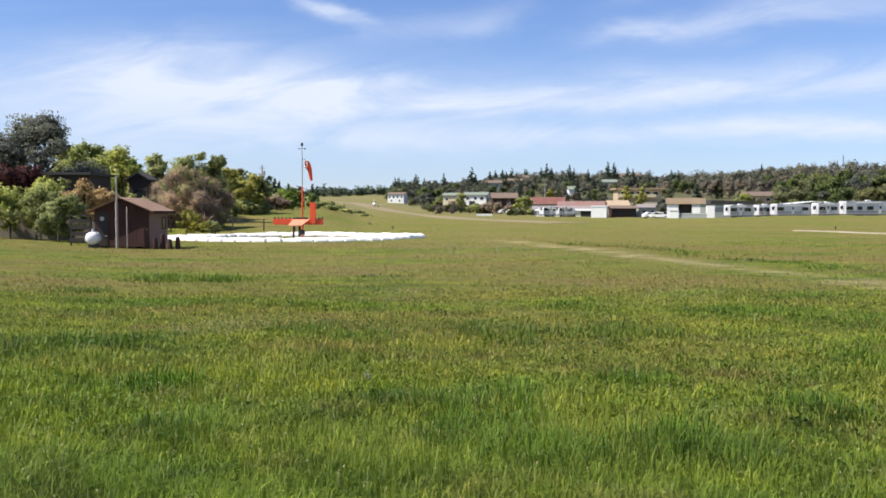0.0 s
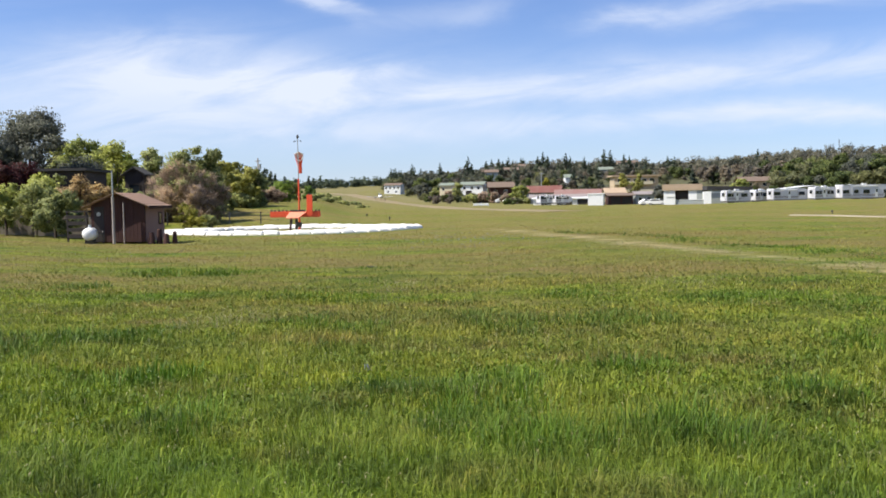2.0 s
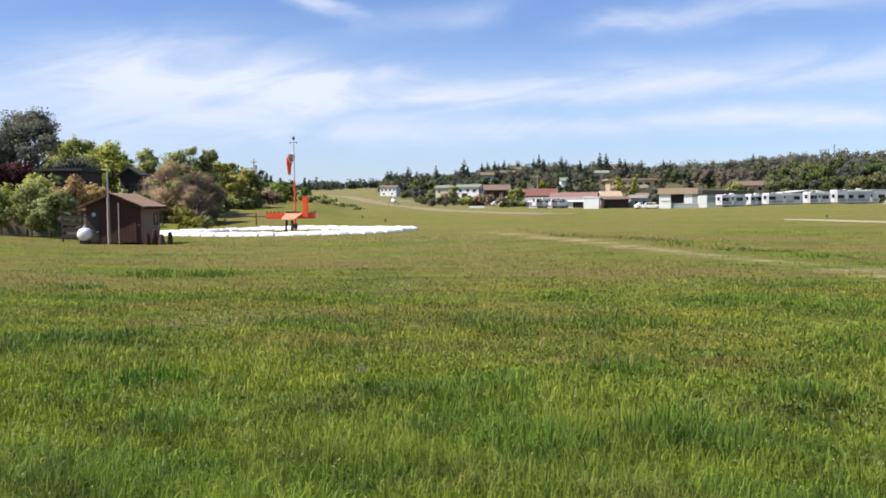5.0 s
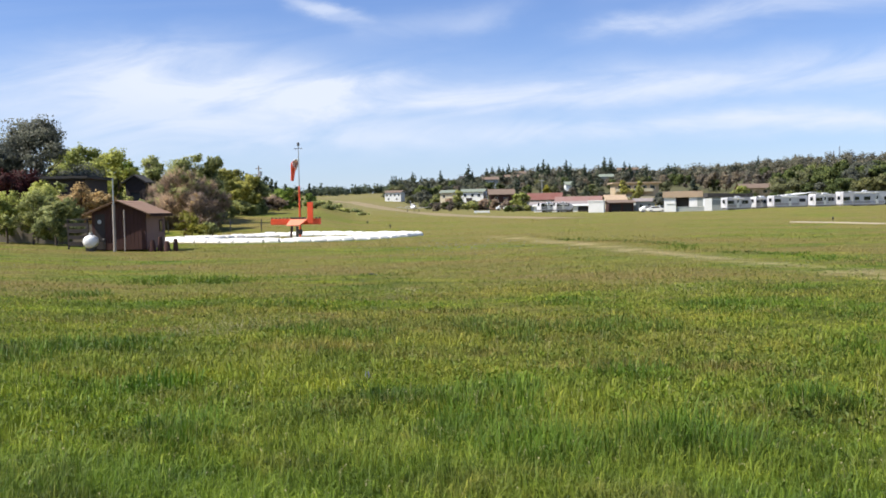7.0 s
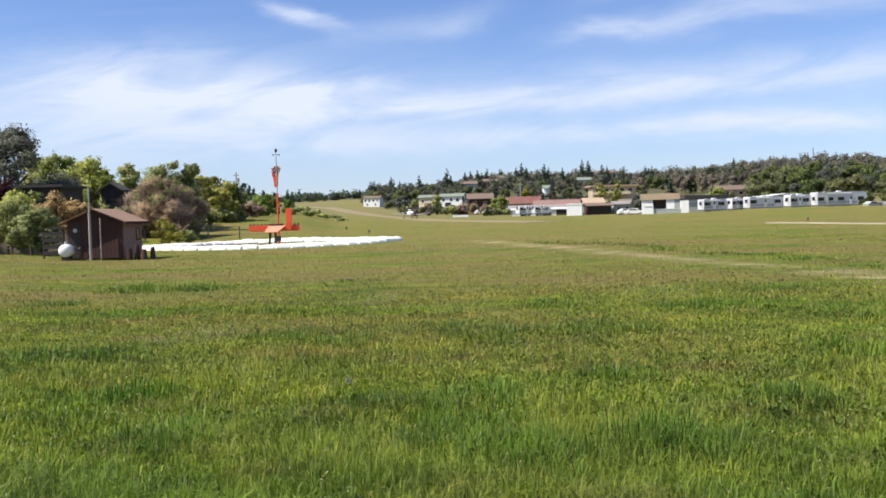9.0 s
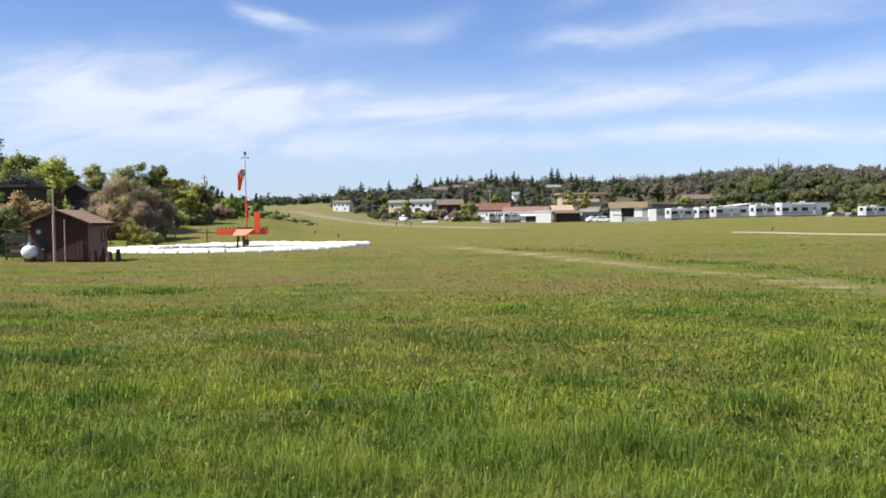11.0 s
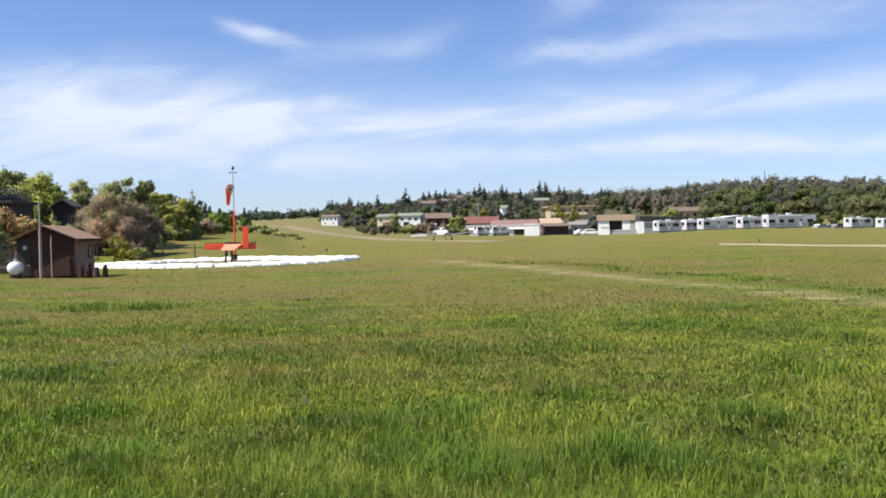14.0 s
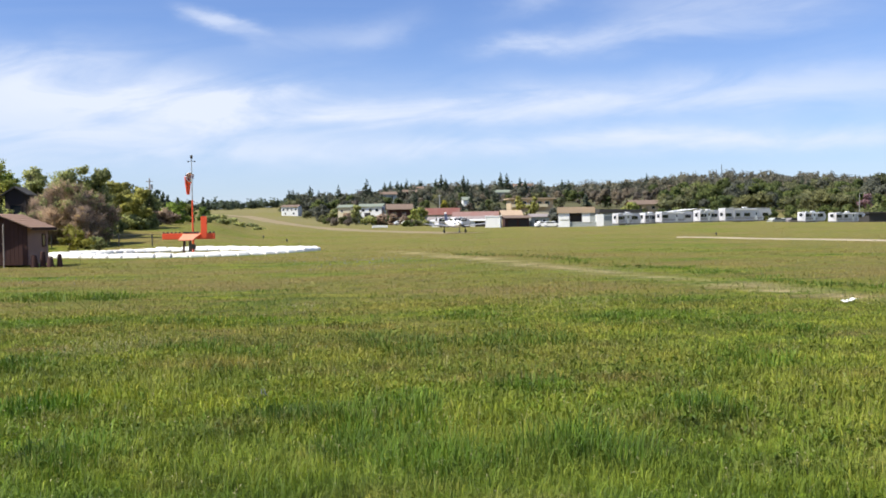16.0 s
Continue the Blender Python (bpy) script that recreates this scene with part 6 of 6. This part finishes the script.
def small_things():
    for u, d, yaw, p, lb in ((0.240, 196.0, 8, WHITE, "white car parked by the hangar"), (0.249, 194.0, -12, WHITE, "white pickup parked by the hangar"), (0.256, 198.0, 20, GREY, "silver car parked by the hangar"), (0.528, 187.0, 20, GREY, "silver car parked between trailers"), (0.540, 190.0, -10, WHITE, "white car parked between trailers"), (0.551, 188.0, 10, STRIPE, "dark grey car parked between trailers"), (0.072, 262.0, 5, WHITE, "white car parked among brush"), (0.081, 255.0, 15, WHITE, "white car parked among brush")):
        car(*at(u, d), yaw, p, lb)
    # low white marker board beside the runway
    x, y = at(0.0475, 210.0)
    t = thing("runway_barrier", pose(x, y, ground_z(x, y), 0, 0, -4), "low white barrier board beside the runway", "barrier")
    part("board", boxm(-1.9, 1.9, -0.1, 0.1, 0.25, 0.75, bevel=0.02), WHITE, t)
    for px in (-1.6, 0, 1.6):
        part("foot", boxm(px - 0.08, px + 0.08, -0.3, 0.3, -0.1, 0.25), GALV, t)
    for x, y in (at(0.4515, 86.5), at(-0.058, 92.0), at(-0.084, 105.0)):
        t = thing("runway_light", pose(x, y, ground_z(x, y)), "small dark edge light on a short stake", "runway light", "edge lights in the grass")
        part("stake", rod(bmesh.new(), (0, 0, -0.1), (0, 0, 0.24), 0.03), STEEL, t)
        bm = bmesh.new()
        bmesh.ops.create_icosphere(bm, subdivisions=2, radius=0.1, matrix=Matrix.Translation((0, 0, 0.3)) @ Matrix.Diagonal((1, 1, 1.3, 1)))
        part("lamp_head", bm, STEEL, t)
    # radio masts on the ridge
    for u, d, h in ((0.4588, 820.0, 14.0), (0.452, 835.0, 9.0), (0.474, 830.0, 9.0)):
        x, y = at(u, d)
        t = thing("radio_mast", pose(x, y, ground_z(x, y) + 3), "thin steel radio mast on the wooded ridge", "mast", "masts on the ridge")
        part("shaft", rod(bmesh.new(), (0, 0, -4), (0, 0, h), 0.35, 0.2, 6), STEEL, t)
        for k in range(3):
            part("dish", boxm(-0.7, 0.7, -0.3, 0.3, h * (0.6 + 0.13 * k), h * (0.6 + 0.13 * k) + 0.5), GALV, t)
    x, y = at(0.636, 205.0)
    t = thing("street_lamp", pose(x, y, ground_z(x, y)), "tall grey lamp post by the trailer park", "street lamp")
    part("post", rod(bmesh.new(), (0, 0, -0.3), (0, 0, 7.2), 0.09, 0.06), GALV, t)
    part("arm", rod(bmesh.new(), (0, 0, 7.2), (1.3, 0, 7.45), 0.04), GALV, t)
    part("lamp_head", boxm(1.1, 1.7, -0.12, 0.12, 7.4, 7.52, bevel=0.02), GALV, t)
    # utility pole among the red roofs
    x, y = at(0.117, 300.0)
    t = thing("utility_pole", pose(x, y, ground_z(x, y)), "pale utility pole behind the red roofs", "utility pole")
    part("shaft", rod(bmesh.new(), (0, 0, -0.5), (0, 0, 9.5), 0.18, 0.12), GALV, t)
    part("crossarm", boxm(-0.9, 0.9, -0.08, 0.08, 8.9, 9.1), GALV, t)
    # bleached scrap in the grass
    x, y = 10.0, 16.05
    t = thing("white_litter", pose(x, y, ground_z(x, y) + 0.05, 4, -6, 20) @ Matrix.Diagonal((0.85, 0.45, 0.2, 1)), "crumpled white plastic sheet lying in the grass", "litter")
    bm = bmesh.new()
    rings = []
    for k in range(6):
        yy = -0.16 + 0.064 * k
        rings.append([(xx, yy, 0.05 + 0.05 * math.sin(xx * 14 + k) + dz) for xx, dz in ((-0.22, 0.0), (-0.1, 0.02), (0.05, 0.01), (0.2, 0.0), (0.2, 0.02), (0.05, 0.035), (-0.1, 0.04), (-0.22, 0.02))])
    part("sheet", loft(bm, rings), WHITE, t)


small_things()

# ---- the aeroplane ----


def aeroplane():
    """A low-winged single-engine aeroplane; nose along +x, wheels on z = 0."""
    t = thing("aeroplane", pose(0, 0, 0), "white low-wing propeller aeroplane with dark trim rolling on the runway", "aeroplane")
    def ring(x, zc, ry, rz, p=0.85):
        out = []
        for a in np.linspace(0, 2 * math.pi, 21)[:-1]:
            c, s = math.cos(a), math.sin(a)
            out.append((x, ry * math.copysign(abs(c) ** p, c), zc + rz * math.copysign(abs(s) ** p, s)))
        return out
    rings = [ring(2.35, 1.28, 0.20, 0.20), ring(2.25, 1.28, 0.36, 0.34), ring(1.9, 1.28, 0.50, 0.44), ring(1.0, 1.30, 0.58, 0.52), ring(0.2, 1.33, 0.61, 0.58), ring(-1.2, 1.34, 0.60, 0.58), ring(-2.3, 1.40, 0.44, 0.46), ring(-3.6, 1.48, 0.24, 0.30), ring(-4.7, 1.55, 0.08, 0.16)]
    part("fuselage", loft(bmesh.new(), rings), WHITE, t, smooth=True)
    cab = [ring(1.05, 1.72, 0.42, 0.06), ring(0.45, 1.84, 0.50, 0.30), ring(-0.2, 1.88, 0.53, 0.37), ring(-1.0, 1.87, 0.50, 0.35), ring(-1.9, 1.72, 0.36, 0.16)]
    cb = part("cabin_roof", loft(bmesh.new(), cab), WHITE, t, smooth=True)
    for s in (-1, 1):
        part("windscreen", loft(bmesh.new(), [[(1.02, s * 0.03, 1.76), (1.02, s * 0.40, 1.75), (0.50, s * 0.46, 2.02), (0.50, s * 0.03, 2.12)], [(1.06, s * 0.03, 1.79), (1.06, s * 0.42, 1.77), (0.52, s * 0.49, 2.05), (0.52, s * 0.03, 2.16)]]), GLASS, cb)
        part("side_window", boxm(-0.95, 0.35, s * 0.50 - 0.03, s * 0.50 + 0.04, 1.78, 2.06, bevel=0.02), GLASS, cb)
        part("trim", loft(bmesh.new(), [[(2.0, s * 0.49, 1.30), (2.0, s * 0.50, 1.40), (1.0, s * 0.585, 1.42), (1.0, s * 0.585, 1.26)], [(2.0, s * 0.515, 1.30), (2.0, s * 0.52, 1.40), (1.0, s * 0.60, 1.42), (1.0, s * 0.60, 1.26)]]), BLUE, t)
        # wing with dihedral, tapering to the tip
        wr = []
        for y, c0, c1, z, th in ((0.35, 1.0, -0.75, 0.92, 0.13), (1.6, 0.85, -0.72, 1.0, 0.11), (4.6, 0.62, -0.62, 1.30, 0.07), (4.95, 0.40, -0.50, 1.34, 0.03)):
            mid = c0 + (c1 - c0) * 0.3
            wr.append([(c0, s * y, z), (mid, s * y, z + th), (c1, s * y, z + 0.01), (mid, s * y, z - th * 0.6)])
        wg = part("wing", loft(bmesh.new(), wr), WINGPAINT, t, "wing greyed for the shade on its underside")
        part("flap", boxm(-0.86, -0.70, min(s * 0.7, s * 2.4), max(s * 0.7, s * 2.4), 0.93, 0.965), GREY, wg)
        part("landing_light", boxm(0.72, 0.78, s * 3.0 - 0.1, s * 3.0 + 0.1, 1.10, 1.18), GALV, wg)
        st = []
        for y, c0, c1, z in ((0.1, -3.75, -4.55, 1.55), (1.55, -3.95, -4.5, 1.57), (1.65, -4.1, -4.45, 1.57)):
            st.append([(c0, s * y, z), (c0 - 0.2, s * y, z + 0.05), (c1, s * y, z), (c0 - 0.2, s * y, z - 0.05)])
        part("tailplane", loft(bmesh.new(), st), WINGPAINT, t)
        lg = part("main_gear", rod(bmesh.new(), (-0.25, s * 1.62, 0.22), (-0.2, s * 1.6, 0.98), 0.05, 0.06), STEEL, t)
        wh = part("tyre", rod(bmesh.new(), (0, -0.08, 0), (0, 0.08, 0), 0.25, 0.25, 20), RUBBER, t, m=pose(-0.25, s * 1.66, 0.25))
        part("rim", rod(bmesh.new(), (0, -0.09, 0), (0, 0.09, 0), 0.11, 0.11, 12), GALV, wh)
    fin = [[(-3.2, -0.05, 1.72), (-3.2, 0.05, 1.72), (-4.8, 0.03, 1.72), (-4.8, -0.03, 1.72)], [(-4.15, -0.03, 2.85), (-4.15, 0.03, 2.85), (-4.95, 0.02, 2.85), (-4.95, -0.02, 2.85)]]
    part("fin", loft(bmesh.new(), fin), BLUE, t, "dark blue fin")
    part("fin_tip", boxm(-4.95, -4.1, -0.05, 0.05, 2.85, 3.05, bevel=0.02), WHITE, t, "white fin tip")
    part("nose_gear", rod(bmesh.new(), (1.75, 0, 0.2), (1.7, 0, 0.95), 0.045, 0.05), STEEL, t)
    nw = part("nose_tyre", rod(bmesh.new(), (0, -0.06, 0), (0, 0.06, 0), 0.2, 0.2, 18), RUBBER, t, m=pose(1.75, 0, 0.2))
    part("rim", rod(bmesh.new(), (0, -0.07, 0), (0, 0.07, 0), 0.09, 0.09, 12), GALV, nw)
    part("air_intake", boxm(2.28, 2.37, -0.28, 0.28, 1.0, 1.14, bevel=0.02), SHADE, t)
    sp = bmesh.new()
    loft(sp, [[(x, r * math.cos(a), r * math.sin(a)) for a in np.linspace(0, 6.283, 15)[:-1]] for x, r in ((-0.05, 0.16), (0.12, 0.13), (0.25, 0.07), (0.30, 0.01))])
    prop = part("propeller", sp, GALV, t, "spinning two-bladed propeller", m=pose(2.40, 0, 1.28))
    for s in (-1, 1):
        part("blade", loft(bmesh.new(), [[(0.03 + x, y, s * z) for x, y in ((-0.02, -w), (0.02, -w * 0.4), (0.02, w), (-0.02, w * 0.4))] for z, w in ((0.12, 0.05), (0.4, 0.075), (0.75, 0.06), (0.95, 0.025))]), STEEL, prop)
    return t, prop


PLANE, PROP = aeroplane()


def bird():
    """A small dark bird; beak along +x."""
    t = thing("bird", pose(-2.0, 25.0, ground_z(-2.0, 25.0) - 0.03), "small dark bird flying up from the grass", "bird")
    dark = surface("dark_plumage", (0.03, 0.028, 0.028), 0.7, 0.3, 8.0, 60.0, 0.1)
    rings = [[(x, r * math.cos(a), z + r * 0.9 * math.sin(a)) for a in np.linspace(0, 6.283, 11)[:-1]] for x, r, z in ((-0.07, 0.012, 0.045), (-0.03, 0.032, 0.04), (0.03, 0.038, 0.04), (0.07, 0.026, 0.05), (0.095, 0.024, 0.056), (0.115, 0.012, 0.056))]
    part("body", loft(bmesh.new(), rings), dark, t, smooth=True)
    part("beak", rod(bmesh.new(), (0.113, 0, 0.055), (0.14, 0, 0.052), 0.006, 0.001, 6), dark, t)
    part("tail", loft(bmesh.new(), [[(-0.06, -0.012, 0.042), (-0.06, 0.012, 0.042), (-0.06, 0.012, 0.05), (-0.06, -0.012, 0.05)], [(-0.14, -0.026, 0.040), (-0.14, 0.026, 0.040), (-0.14, 0.026, 0.045), (-0.14, -0.026, 0.045)]]), dark, t)
    wings = []
    for sd in (-1, 1):
        prof = [((0.055, 0.0), (-0.045, 0.0), 0.008), ((0.06, 0.09), (-0.05, 0.09), 0.006), ((-0.01, 0.19), (-0.05, 0.17), 0.003)]
        rg = [[(a[0], sd * a[1], h), (b[0], sd * b[1], h), (b[0], sd * b[1], -h), (a[0], sd * a[1], -h)] for a, b, h in prof]
        wings.append(part("wing", loft(bmesh.new(), rg), dark, t, m=pose(0.01, sd * 0.028, 0.055)))
    return t, wings


BIRD, BIRD_WINGS = bird()


def motions():
    yaw = math.degrees(math.atan2(RUN_DIR.y, RUN_DIR.x))
    rows = []
    for k in range(33):
        t = k * 0.5
        p = run_at(t)
        rows.append((t, pose(p.x, p.y, RUN_Z(t), 0, 0, yaw)))
    walk(PLANE, rows)
    walk(PROP, [(k / 30, pose(2.40, 0, 1.28, (k * 77) % 360, 0, 0)) for k in range(481)])
    g = ground_z(-2.0, 25.0) - 0.03
    walk(BIRD, [(t, pose(x, y, z, 0, -p, 176)) for t, x, y, z, p in ((0.0, -2.0, 25.0, g, 0), (14.0, -2.0, 25.0, g, 0), (14.7, -2.0, 25.0, g, 5), (14.9, -2.7, 24.5, 0.9, 30), (15.1, -3.75, 24.0, 2.05, 28), (15.3, -4.66, 24.0, 2.70, 24), (15.5, -5.86, 24.0, 3.45, 26), (15.7, -7.44, 24.0, 4.05, 20), (15.9, -9.6, 24.0, 4.75, 20), (16.0, -11.0, 24.0, 5.15, 20))])
    for sd, wing in zip((-1, 1), BIRD_WINGS):
        # folded back while it sits in the grass
        beat = [(0.0, -8, 76), (14.6, -8, 76)] + [(14.7 + 0.1 * k, 36 if k % 2 else -32, 0) for k in range(14)]
        walk(wing, [(t, pose(0.01, sd * 0.028, 0.055, sd * a, 0, sd * b)) for t, a, b in beat])
    walk(SOCK, [(t, pose(WS[0], WS[1], WS_Z, 0, 0, a)) for t, a in ((0.0, 28), (0.4, 30), (0.8, 36), (1.2, 50), (1.6, 68), (2.0, 86), (2.5, 118), (3.0, 142), (3.5, 150), (4.0, 146), (5.2, 138), (6.5, 148), (7.5, 138), (8.5, 112), (9.2, 105), (10.2, 125), (11.5, 148), (12.0, 152), (13.0, 145), (14.0, 138), (15.0, 130), (16.0, 128))])
    walk(SOCK_TAIL, [(t, pose(0.64, 0, 5.50, 0, a, 0)) for t, a in ((0.0, -4), (0.8, 2), (1.6, 6), (2.5, -6), (3.5, -3), (5.2, 4), (6.5, -5), (8.5, 5), (10.2, -2), (12.0, -8), (14.0, -2), (16.0, 3))])


def RUN_Z(t):
    p = run_at(t)
    return ground_z(p.x, p.y) + 0.05


motions()
